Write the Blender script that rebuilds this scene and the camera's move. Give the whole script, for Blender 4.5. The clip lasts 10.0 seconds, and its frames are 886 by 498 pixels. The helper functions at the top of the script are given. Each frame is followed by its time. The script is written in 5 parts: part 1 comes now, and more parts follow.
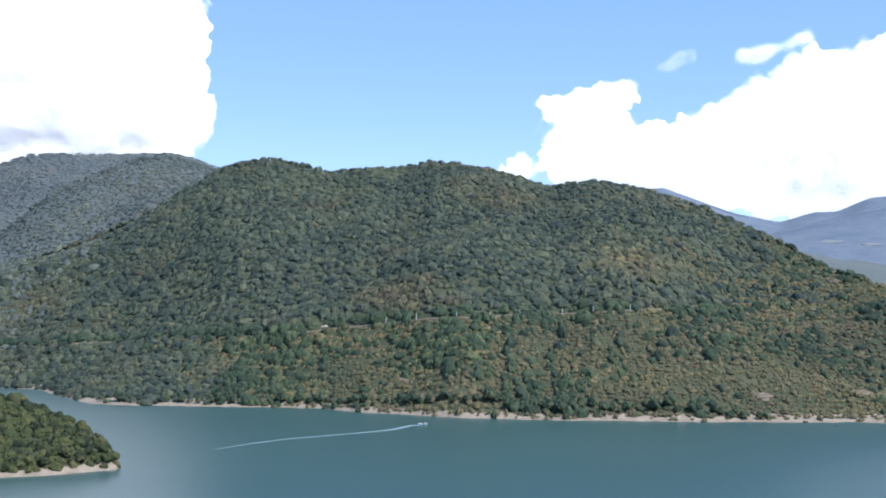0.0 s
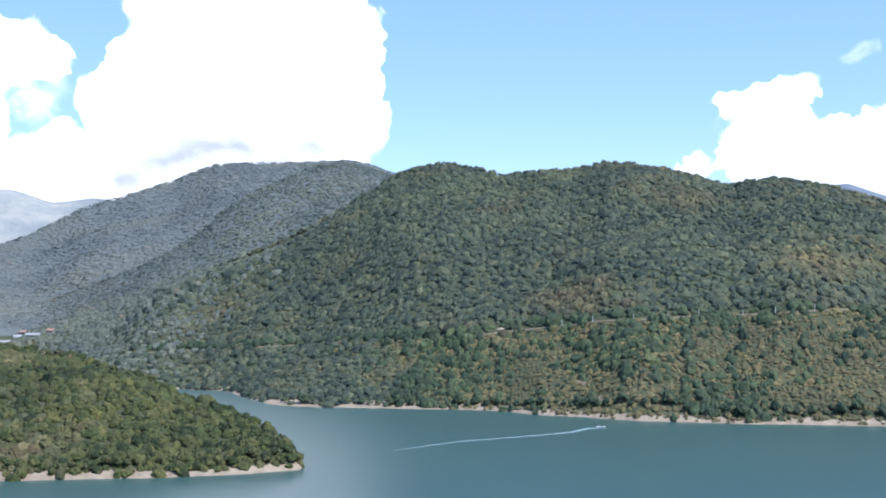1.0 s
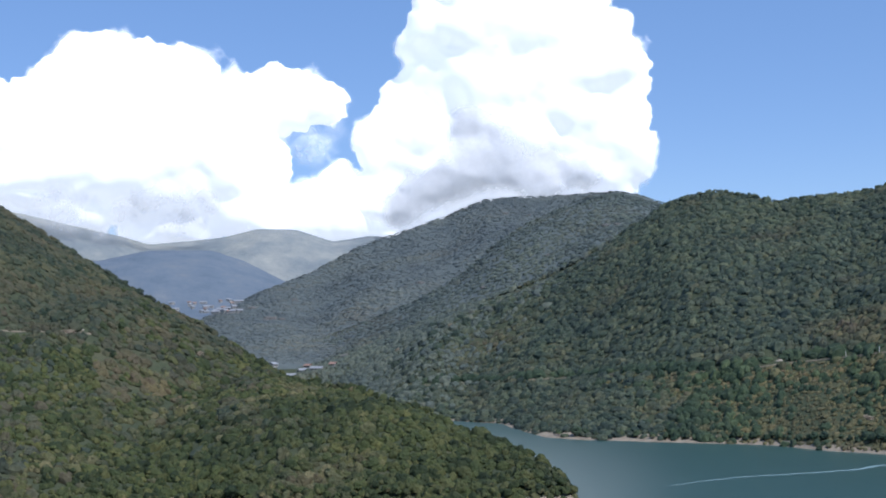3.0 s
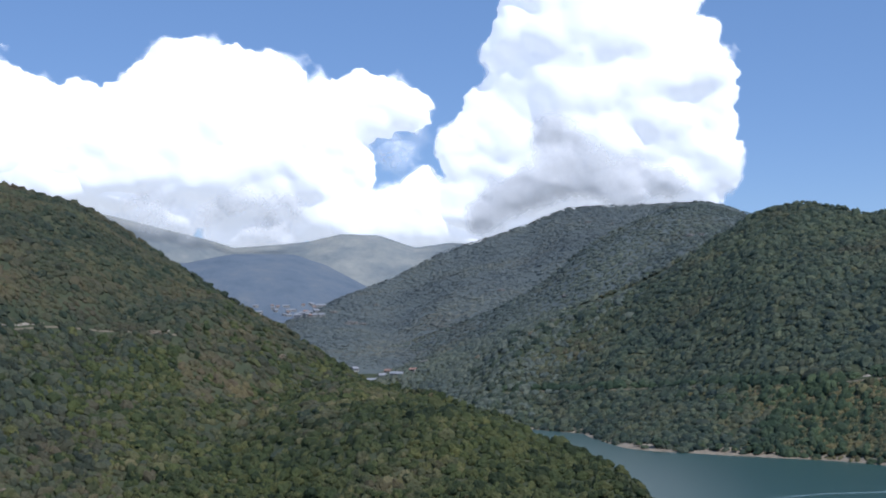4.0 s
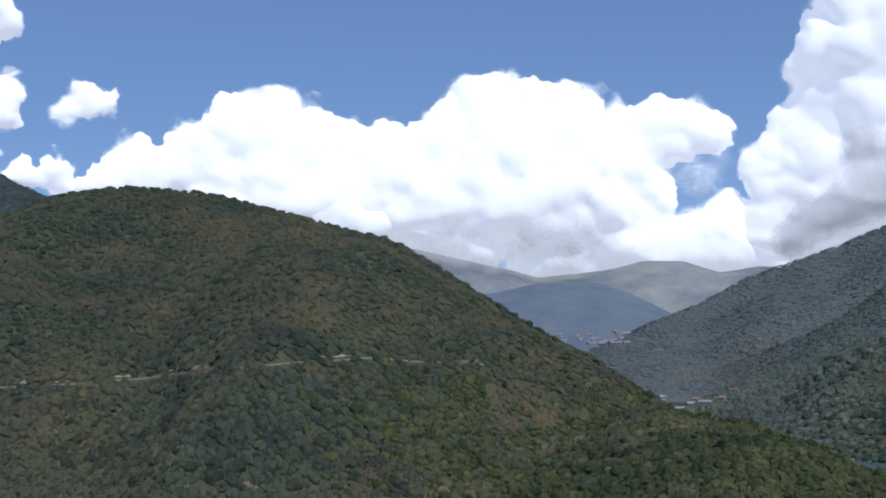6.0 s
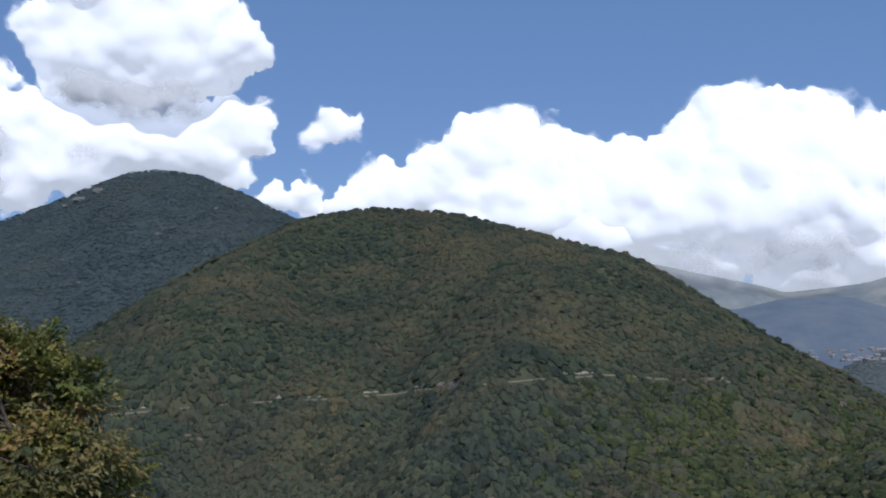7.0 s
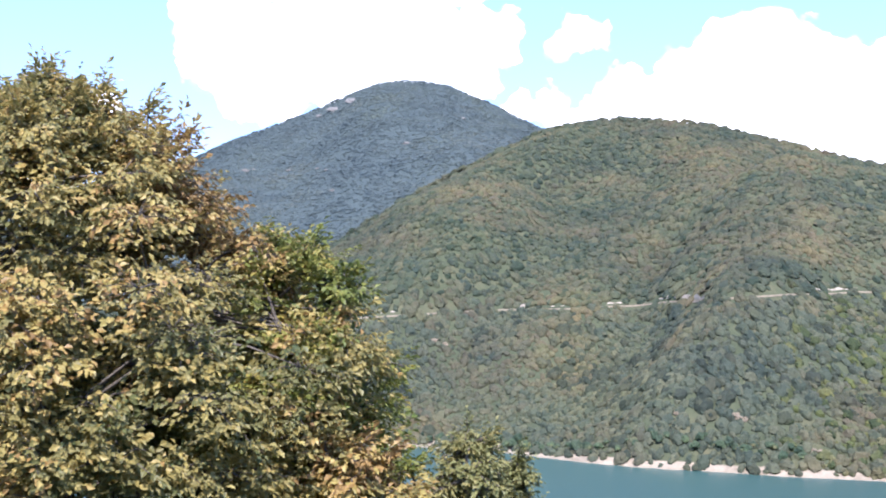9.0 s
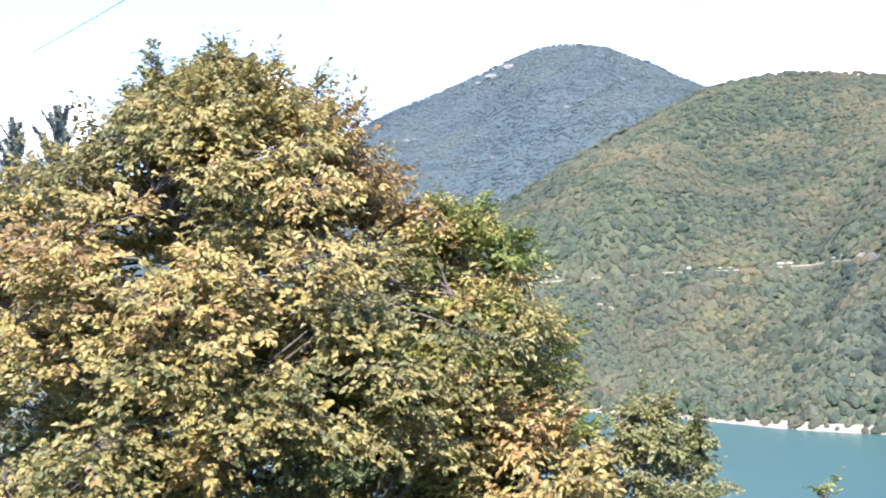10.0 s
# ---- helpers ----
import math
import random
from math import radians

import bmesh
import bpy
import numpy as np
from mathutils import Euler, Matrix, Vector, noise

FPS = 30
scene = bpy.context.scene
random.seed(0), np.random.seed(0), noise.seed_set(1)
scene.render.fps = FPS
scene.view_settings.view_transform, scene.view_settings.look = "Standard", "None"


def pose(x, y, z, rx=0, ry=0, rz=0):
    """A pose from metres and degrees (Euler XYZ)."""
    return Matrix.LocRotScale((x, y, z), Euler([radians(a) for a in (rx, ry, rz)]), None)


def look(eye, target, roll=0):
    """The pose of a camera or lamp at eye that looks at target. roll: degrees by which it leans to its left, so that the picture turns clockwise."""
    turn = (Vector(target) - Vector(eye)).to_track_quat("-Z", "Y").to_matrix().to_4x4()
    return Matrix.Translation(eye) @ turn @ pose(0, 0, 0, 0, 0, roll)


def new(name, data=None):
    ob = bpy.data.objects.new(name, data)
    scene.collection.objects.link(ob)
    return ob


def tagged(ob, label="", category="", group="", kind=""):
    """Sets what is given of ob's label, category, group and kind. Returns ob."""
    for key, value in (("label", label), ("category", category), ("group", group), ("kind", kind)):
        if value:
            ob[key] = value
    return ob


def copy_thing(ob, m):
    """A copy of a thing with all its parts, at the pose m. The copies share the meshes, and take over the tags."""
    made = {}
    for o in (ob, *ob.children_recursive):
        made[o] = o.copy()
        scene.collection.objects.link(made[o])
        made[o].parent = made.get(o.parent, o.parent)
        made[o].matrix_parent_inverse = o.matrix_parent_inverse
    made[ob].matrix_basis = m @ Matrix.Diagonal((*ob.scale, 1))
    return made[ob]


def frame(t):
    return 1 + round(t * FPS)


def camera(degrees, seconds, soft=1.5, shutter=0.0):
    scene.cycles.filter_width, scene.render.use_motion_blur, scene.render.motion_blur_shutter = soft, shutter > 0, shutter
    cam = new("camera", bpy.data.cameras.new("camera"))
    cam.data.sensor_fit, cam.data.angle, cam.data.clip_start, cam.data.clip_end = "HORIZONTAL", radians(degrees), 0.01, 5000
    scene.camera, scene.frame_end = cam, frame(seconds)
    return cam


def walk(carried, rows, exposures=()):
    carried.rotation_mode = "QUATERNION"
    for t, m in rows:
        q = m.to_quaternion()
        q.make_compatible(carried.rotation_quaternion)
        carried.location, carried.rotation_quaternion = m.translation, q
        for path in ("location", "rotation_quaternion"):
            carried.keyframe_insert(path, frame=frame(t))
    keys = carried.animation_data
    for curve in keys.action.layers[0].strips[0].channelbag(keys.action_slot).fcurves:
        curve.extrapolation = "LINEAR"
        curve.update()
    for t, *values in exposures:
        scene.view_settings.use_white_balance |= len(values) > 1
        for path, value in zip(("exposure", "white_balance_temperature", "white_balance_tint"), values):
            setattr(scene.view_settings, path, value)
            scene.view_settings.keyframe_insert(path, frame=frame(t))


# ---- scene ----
# ---- camera ----
EYE = Vector((0.0, 0.0, 100.0))
ARM = 0.45
cam = camera(39.3, 10.0, soft=1.98)
# seconds, heading to the left of north, tilt, roll (degrees)
TURN = [
    (0.0, -0.00, 0.90, -0.00),
    (0.5, 4.39, 0.55, 0.49),
    (1.0, 8.07, 1.06, 0.68),
    (1.5, 9.02, 1.08, 0.63),
    (2.0, 13.03, 1.55, 0.99),
    (2.5, 17.11, 2.26, 1.58),
    (4.0, 24.22, 3.17, 0.38),
    (4.5, 24.67, 3.41, 0.34),
    (5.0, 28.82, 3.61, 0.63),
    (5.2, 30.91, 3.63, 0.89),
    (6.3, 41.37, 5.26, 1.22),
    (6.5, 43.80, 5.62, 1.32),
    (7.0, 49.28, 5.65, 1.04),
    (7.5, 54.37, 5.35, 0.49),
    (8.0, 57.85, 4.79, 0.04),
    (8.5, 59.04, 2.98, 0.05),
    (9.0, 60.47, 1.56, -0.36),
    (9.5, 62.40, -0.18, 0.05),
    (10.0, 67.99, 0.04, 1.08),
]
EXPOSURES = [(0.0, 0.43, 5930, 15), (0.6, 0.58, 5930, 15), (1.2, 0.62, 5930, 15), (2.0, 0.58, 5930, 15), (2.3, 0.34, 5850, 14), (2.7, 0.0, 5850, 13), (4.0, -0.38, 5830, 13), (5.2, -0.52, 5830, 14), (6.5, -0.68, 5900, 14), (7.2, -0.7, 5900, 14), (7.5, -0.64, 5900, 14), (7.8, -0.2, 5900, 16), (8.3, 0.22, 5800, 20), (8.5, 0.5, 5760, 22), (8.8, 1.02, 5880, 22), (9.5, 1.66, 6050, 21), (10.0, 1.8, 6050, 20)]


def held(heading):
    """The eye at that heading: the camera is held out at arm's length and swings round the body."""
    a, b = radians(heading), radians(62.0)
    return EYE + Vector((math.sin(b) - math.sin(a), math.cos(a) - math.cos(b), 0)) * ARM


walk(cam, [(t, pose(*held(y), 90 + p, r, y)) for t, y, p, r in TURN], EXPOSURES)

# ---- light ----
SUN_HEADING, SUN_HEIGHT = -120.0, 51.0
world = bpy.data.worlds.new("sky")
scene.world = world
world.use_nodes = True
wn = world.node_tree.nodes
sky = wn.new("ShaderNodeTexSky")
sky.sky_type, sky.sun_disc = "NISHITA", False
sky.sun_elevation, sky.sun_rotation = radians(SUN_HEIGHT), radians(-SUN_HEADING)
sky.altitude, sky.air_density, sky.dust_density, sky.ozone_density = 1200, 0.88, 0.1, 1.6
wn["Background"].inputs["Strength"].default_value = 0.15
deep = wn.new("ShaderNodeHueSaturation")
deep.inputs["Hue"].default_value, deep.inputs["Saturation"].default_value = 0.506, 1.02
world.node_tree.links.new(sky.outputs[0], deep.inputs["Color"])
# clear mountain air: the blue hardly pales towards the horizon
even = wn.new("ShaderNodeMix")
even.data_type, even.inputs[0].default_value, even.inputs[7].default_value = "RGBA", 0.5, (1.5, 2.85, 5.2, 1)
world.node_tree.links.new(deep.outputs[0], even.inputs[6])
world.node_tree.links.new(even.outputs[2], wn["Background"].inputs["Color"])

sun = new("sun", bpy.data.lights.new("sun", "SUN"))
sun.data.energy, sun.data.angle, sun.data.color = 4.35, radians(0.5), (1.0, 0.95, 0.87)
h, e = radians(SUN_HEADING), radians(SUN_HEIGHT)
sun_way = Vector((-math.sin(h) * math.cos(e), math.cos(h) * math.cos(e), math.sin(e)))
sun.matrix_world = look((0, 0, 900), Vector((0, 0, 900)) - sun_way)


# ---- materials ----
def shader(name, roughness=0.8, specular=0.3):
    m = bpy.data.materials.new(name)
    m.use_nodes = True
    b = m.node_tree.nodes["Principled BSDF"]
    b.inputs["Roughness"].default_value, b.inputs["Specular IOR Level"].default_value = roughness, specular
    return m, m.node_tree.nodes, m.node_tree.links.new, b


def ramp(nodes, stops):
    r = nodes.new("ShaderNodeValToRGB")
    el = r.color_ramp.elements
    while len(el) < len(stops):
        el.new(0.5)
    for q, (at, c) in zip(el, stops):
        q.position, q.color = at, (*c, 1)
    return r


def grain(nodes, link, scale, detail=4, rough=0.6, space="Object"):
    c, n = nodes.new("ShaderNodeTexCoord"), nodes.new("ShaderNodeTexNoise")
    n.inputs["Scale"].default_value, n.inputs["Detail"].default_value, n.inputs["Roughness"].default_value = scale, detail, rough
    link(c.outputs[space], n.inputs["Vector"])
    return n.outputs["Fac"]


def mixed(nodes, link, fac, a, b, how="MIX"):
    m = nodes.new("ShaderNodeMix")
    m.data_type, m.blend_type = "RGBA", how
    for value, slot in ((fac, m.inputs[0]), (a, m.inputs[6]), (b, m.inputs[7])):
        if isinstance(value, (int, float)):
            slot.default_value = value
        elif isinstance(value, tuple):
            slot.default_value = (*value, 1)
        else:
            link(value, slot)
    return m.outputs[2]


def relief(nodes, link, b, height, strength, distance):
    u = nodes.new("ShaderNodeBump")
    u.inputs["Strength"].default_value, u.inputs["Distance"].default_value = strength, distance
    link(height, u.inputs["Height"])
    link(u.outputs[0], b.inputs["Normal"])


def foliage(name, greens, autumn, patch, leaf, share=(0.5, 0.75), bump=0.45, single=False):
    """Crowns: each its own green, stands of autumn colour, leafy grain."""
    m, nodes, link, b = shader(name, 0.75, 0.2)
    own_number = nodes.new("ShaderNodeObjectInfo").outputs["Random"] if single else nodes.new("ShaderNodeNewGeometry").outputs["Random Per Island"]
    k = len(greens) - 1
    own = ramp(nodes, [(i / k, c) for i, c in enumerate(greens)])
    link(own_number, own.inputs[0])
    k = len(autumn) - 1
    turned = ramp(nodes, [(i / max(k, 1), c) for i, c in enumerate(autumn)])
    w = nodes.new("ShaderNodeTexWhiteNoise")
    w.noise_dimensions = "1D"
    link(own_number, w.inputs["W"])
    link(w.outputs["Value"], turned.inputs[0])
    stand = ramp(nodes, [(share[0], (0, 0, 0)), (share[1], (1, 1, 1))])
    s = nodes.new("ShaderNodeMath")
    s.operation = "MULTIPLY_ADD"
    link(w.outputs["Value"], s.inputs[0])
    s.inputs[1].default_value = 0.17
    link(grain(nodes, link, patch, 3), s.inputs[2])
    link(s.outputs[0], stand.inputs[0])
    c = mixed(nodes, link, stand.outputs[0], own.outputs[0], turned.outputs[0])
    fine = grain(nodes, link, leaf, 3, 0.7)
    spread = ramp(nodes, [(0.3, (0.74, 0.74, 0.75)), (0.7, (1.24, 1.24, 1.2))])
    link(fine, spread.inputs[0])
    c = mixed(nodes, link, 1.0, c, spread.outputs[0], "MULTIPLY")
    # stands of darker and of paler trees
    stands = ramp(nodes, [(0.34, (0.72, 0.77, 0.84)), (0.5, (1, 1, 1)), (0.66, (1.24, 1.18, 1.05))])
    link(grain(nodes, link, patch * 0.8, 5, 0.62), stands.inputs[0])
    c = mixed(nodes, link, 1.0, c, stands.outputs[0], "MULTIPLY")
    link(c, b.inputs["Base Color"])
    lit, through_leaf = nodes.new("ShaderNodeMixShader"), nodes.new("ShaderNodeBsdfTranslucent")
    link(c, through_leaf.inputs["Color"])
    lit.inputs[0].default_value = 0.14
    link(b.outputs[0], lit.inputs[1])
    link(through_leaf.outputs[0], lit.inputs[2])
    link(lit.outputs[0], nodes["Material Output"].inputs["Surface"])
    relief(nodes, link, b, fine, 0.7, bump)
    return m


GREENS = [(0.023, 0.038, 0.031), (0.049, 0.071, 0.051), (0.091, 0.114, 0.071), (0.031, 0.048, 0.042), (0.116, 0.132, 0.08), (0.052, 0.074, 0.058)]
DEEP_GREENS = [(0.026, 0.044, 0.027), (0.047, 0.074, 0.042), (0.074, 0.104, 0.054), (0.033, 0.054, 0.036), (0.06, 0.084, 0.048)]
SCRUB = [(0.117, 0.113, 0.056), (0.149, 0.132, 0.064), (0.09, 0.099, 0.049), (0.171, 0.145, 0.073), (0.108, 0.109, 0.058), (0.077, 0.088, 0.048)]
LIGHT_GREENS = [(0.018, 0.028, 0.014), (0.041, 0.057, 0.023), (0.076, 0.092, 0.033), (0.026, 0.039, 0.018), (0.101, 0.106, 0.039), (0.052, 0.067, 0.027)]
BROWN_GREENS = [(0.023, 0.038, 0.024), (0.045, 0.06, 0.038), (0.07, 0.082, 0.048), (0.031, 0.047, 0.036), (0.09, 0.091, 0.052), (0.052, 0.065, 0.042)]
AUTUMN = [(0.117, 0.114, 0.061), (0.153, 0.129, 0.065), (0.128, 0.099, 0.062), (0.096, 0.104, 0.057), (0.184, 0.162, 0.084)]
RUSSET = [(0.108, 0.102, 0.053), (0.133, 0.110, 0.057), (0.100, 0.082, 0.052), (0.090, 0.096, 0.050)]
wood_near = foliage("wood_near", LIGHT_GREENS, AUTUMN, 0.014, 0.9, (0.64, 0.84))
crown_near = foliage("crown_near", LIGHT_GREENS, AUTUMN, 0.3, 0.9, (0.62, 0.84), single=True)
wood_hill = foliage("wood_hill", BROWN_GREENS, RUSSET, 0.011, 0.7, (0.53, 0.76), 0.35)
# greyer than the spur's greens: the haze veil is mixed in
SLOPE_GREENS = [(0.038, 0.052, 0.038), (0.056, 0.071, 0.048), (0.078, 0.090, 0.056), (0.046, 0.061, 0.045), (0.098, 0.102, 0.062), (0.062, 0.076, 0.052)]
wood_slope = foliage("wood_slope", SLOPE_GREENS, RUSSET, 0.012, 0.8, (0.58, 0.8), 0.35)
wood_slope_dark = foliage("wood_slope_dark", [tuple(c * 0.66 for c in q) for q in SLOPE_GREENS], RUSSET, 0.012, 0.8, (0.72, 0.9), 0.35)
wood_shore = foliage("wood_shore", GREENS, AUTUMN, 0.010, 0.8, (0.60, 0.86))
wood_deep = foliage("wood_deep", DEEP_GREENS, AUTUMN, 0.016, 0.8, (0.72, 0.9))
wood_scrub = foliage("wood_scrub", SCRUB, AUTUMN, 0.016, 0.8, (0.5, 0.68))
crown_shore = foliage("crown_shore", DEEP_GREENS, AUTUMN, 0.3, 0.8, (0.66, 0.88), single=True)
# greens paled and greyed with distance, haze put into the leaf colour
MIDDLE_HAZE_GREENS = [(0.071, 0.092, 0.084), (0.099, 0.123, 0.103), (0.134, 0.152, 0.118), (0.08, 0.103, 0.095), (0.117, 0.136, 0.112)]
wood_middle = foliage("wood_middle", MIDDLE_HAZE_GREENS, [(0.136, 0.132, 0.098), (0.150, 0.140, 0.104)], 0.008, 0.5, (0.62, 0.9), 0.3)
FAR_HAZE_GREENS = [(0.123, 0.146, 0.144), (0.136, 0.158, 0.152), (0.128, 0.151, 0.149), (0.15, 0.167, 0.156)]
wood_far = foliage("wood_far", FAR_HAZE_GREENS, [(0.152, 0.152, 0.126), (0.138, 0.142, 0.120)], 0.008, 0.4, (0.6, 0.9), 0.25)
# blue in these leaf colours stands in for haze before the mountain
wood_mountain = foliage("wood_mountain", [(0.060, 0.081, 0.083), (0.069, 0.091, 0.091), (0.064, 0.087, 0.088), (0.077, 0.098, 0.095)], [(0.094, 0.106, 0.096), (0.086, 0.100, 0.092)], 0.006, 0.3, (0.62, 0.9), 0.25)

ground_mat, nodes, link, b = shader("hillside", 0.95, 0.1)
soil = ramp(nodes, [(0.3, (0.048, 0.060, 0.036)), (0.52, (0.070, 0.082, 0.048)), (0.74, (0.125, 0.115, 0.068))])
link(grain(nodes, link, 0.03, 8, 0.65), soil.inputs[0])
shore = ramp(nodes, [(0.25, (0.14, 0.112, 0.08)), (0.42, (0.255, 0.212, 0.157)), (0.7, (0.37, 0.315, 0.24))])
link(grain(nodes, link, 0.11, 8, 0.7), shore.inputs[0])
xyz, tc = nodes.new("ShaderNodeSeparateXYZ"), nodes.new("ShaderNodeTexCoord")
link(tc.outputs["Object"], xyz.inputs[0])
up = nodes.new("ShaderNodeMath")
up.operation = "MULTIPLY_ADD"
link(grain(nodes, link, 0.04, 4), up.inputs[0])
up.inputs[1].default_value = -4.4
link(xyz.outputs["Z"], up.inputs[2])
bare = ramp(nodes, [(0.0, (1, 1, 1)), (0.1, (0, 0, 0))])
rise = nodes.new("ShaderNodeMapRange")
rise.inputs["From Min"].default_value, rise.inputs["From Max"].default_value = 0.9, 8.0
link(up.outputs[0], rise.inputs[0])
link(rise.outputs[0], bare.inputs[0])
link(mixed(nodes, link, bare.outputs[0], soil.outputs[0], shore.outputs[0]), b.inputs["Base Color"])
relief(nodes, link, b, grain(nodes, link, 0.25, 8, 0.7), 0.8, 1.2)

water_mat, nodes, link, b = shader("lake_water", 0.3, 0.34)
depth = ramp(nodes, [(0.35, (0.034, 0.080, 0.074)), (0.65, (0.042, 0.090, 0.080))])
link(grain(nodes, link, 0.004, 5), depth.inputs[0])
link(depth.outputs[0], b.inputs["Base Color"])
b.inputs["IOR"].default_value = 1.33
rip, tc, mp = nodes.new("ShaderNodeTexNoise"), nodes.new("ShaderNodeTexCoord"), nodes.new("ShaderNodeMapping")
link(tc.outputs["Object"], mp.inputs[0])
mp.inputs["Scale"].default_value = (0.5, 0.28, 1)
link(mp.outputs[0], rip.inputs["Vector"])
rip.inputs["Scale"].default_value, rip.inputs["Detail"].default_value = 1.0, 5
relief(nodes, link, b, rip.outputs["Fac"], 0.1, 0.3)


def ridge_material(name, stops, scale):
    m, nodes, link, b = shader(name, 0.95, 0.05)
    r = ramp(nodes, stops)
    f = grain(nodes, link, scale, 9, 0.68)
    link(f, r.inputs[0])
    link(r.outputs[0], b.inputs["Base Color"])
    relief(nodes, link, b, grain(nodes, link, scale * 2.2, 8, 0.7), 0.6, 0.13 / scale)
    return m


# canopy colours of the far hills, blued in place of haze
canopy_far = ridge_material("hazed_far_canopy", [(0.3, (0.108, 0.128, 0.125)), (0.48, (0.122, 0.143, 0.137)), (0.62, (0.135, 0.154, 0.145)), (0.8, (0.162, 0.172, 0.150))], 0.10)
canopy_mountain = ridge_material("hazed_mountain_canopy", [(0.3, (0.050, 0.067, 0.069)), (0.46, (0.060, 0.079, 0.080)), (0.6, (0.069, 0.089, 0.088)), (0.78, (0.092, 0.106, 0.096))], 0.09)
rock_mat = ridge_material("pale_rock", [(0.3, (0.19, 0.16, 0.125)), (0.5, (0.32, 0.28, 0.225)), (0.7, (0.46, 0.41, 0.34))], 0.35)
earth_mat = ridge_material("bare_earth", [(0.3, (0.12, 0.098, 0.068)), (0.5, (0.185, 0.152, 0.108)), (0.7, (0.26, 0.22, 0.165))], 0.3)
rock_far = ridge_material("dull_far_rock", [(0.3, (0.12, 0.118, 0.11)), (0.5, (0.165, 0.16, 0.148)), (0.7, (0.22, 0.21, 0.19))], 0.2)
# haze is mixed into the colours of the farthest ridges
far_blue = ridge_material("hazed_wooded_ridge", [(0.3, (0.11, 0.145, 0.185)), (0.5, (0.145, 0.18, 0.22)), (0.62, (0.165, 0.195, 0.225)), (0.78, (0.22, 0.235, 0.24))], 0.011)
far_bare = ridge_material("hazed_bare_ridge", [(0.32, (0.16, 0.19, 0.215)), (0.46, (0.22, 0.245, 0.25)), (0.56, (0.28, 0.295, 0.28)), (0.7, (0.37, 0.365, 0.33))], 0.005)

def cloud_material(name, white, glow):
    m, nodes, link, b = shader(name, 1.0, 0.0)
    b.inputs["Base Color"].default_value = (white, white * 1.006, white * 1.015, 1)
    # own glow stands in for sunlight scattered inside the cloud
    b.inputs["Emission Color"].default_value = (0.95, 0.97, 1.0, 1)
    b.inputs["Emission Strength"].default_value = glow
    thin, clear, density = nodes.new("ShaderNodeMixShader"), nodes.new("ShaderNodeBsdfTransparent"), nodes.new("ShaderNodeAttribute")
    density.attribute_name = "thickness"
    torn = nodes.new("ShaderNodeMapRange")
    torn.interpolation_type = "SMOOTHSTEP"
    add = nodes.new("ShaderNodeMath")
    add.operation = "MULTIPLY_ADD"
    link(grain(nodes, link, 0.016, 4, 0.6), add.inputs[0])
    add.inputs[1].default_value = 0.5
    link(density.outputs["Fac"], add.inputs[2])
    torn.inputs["From Min"].default_value, torn.inputs["From Max"].default_value = 0.37, 1.2
    link(add.outputs[0], torn.inputs[0])
    link(torn.outputs[0], thin.inputs[0])
    link(clear.outputs[0], thin.inputs[1])
    link(b.outputs[0], thin.inputs[2])
    link(thin.outputs[0], nodes["Material Output"].inputs["Surface"])
    return m


# the second, darker material paints shade onto cloud undersides
cloud_mat, cloud_shade = cloud_material("cloud", 0.80, 0.64), cloud_material("cloud_shade_tint", 0.44, 0.33)


# ---- land ----
def spot(az, r, z):
    """A place from its heading (degrees to the left of north), its distance and its height."""
    a = math.radians(az)
    return Vector((-r * math.sin(a), r * math.cos(a), z))


def curve(points):
    p = np.array(points, float)
    return lambda a: np.interp(a, p[:, 0], p[:, 1])


def smooth(f, width):
    return lambda a: (f(a - width) + 2 * f(a - width / 2) + 3 * f(a) + 2 * f(a + width / 2) + f(a + width)) / 9


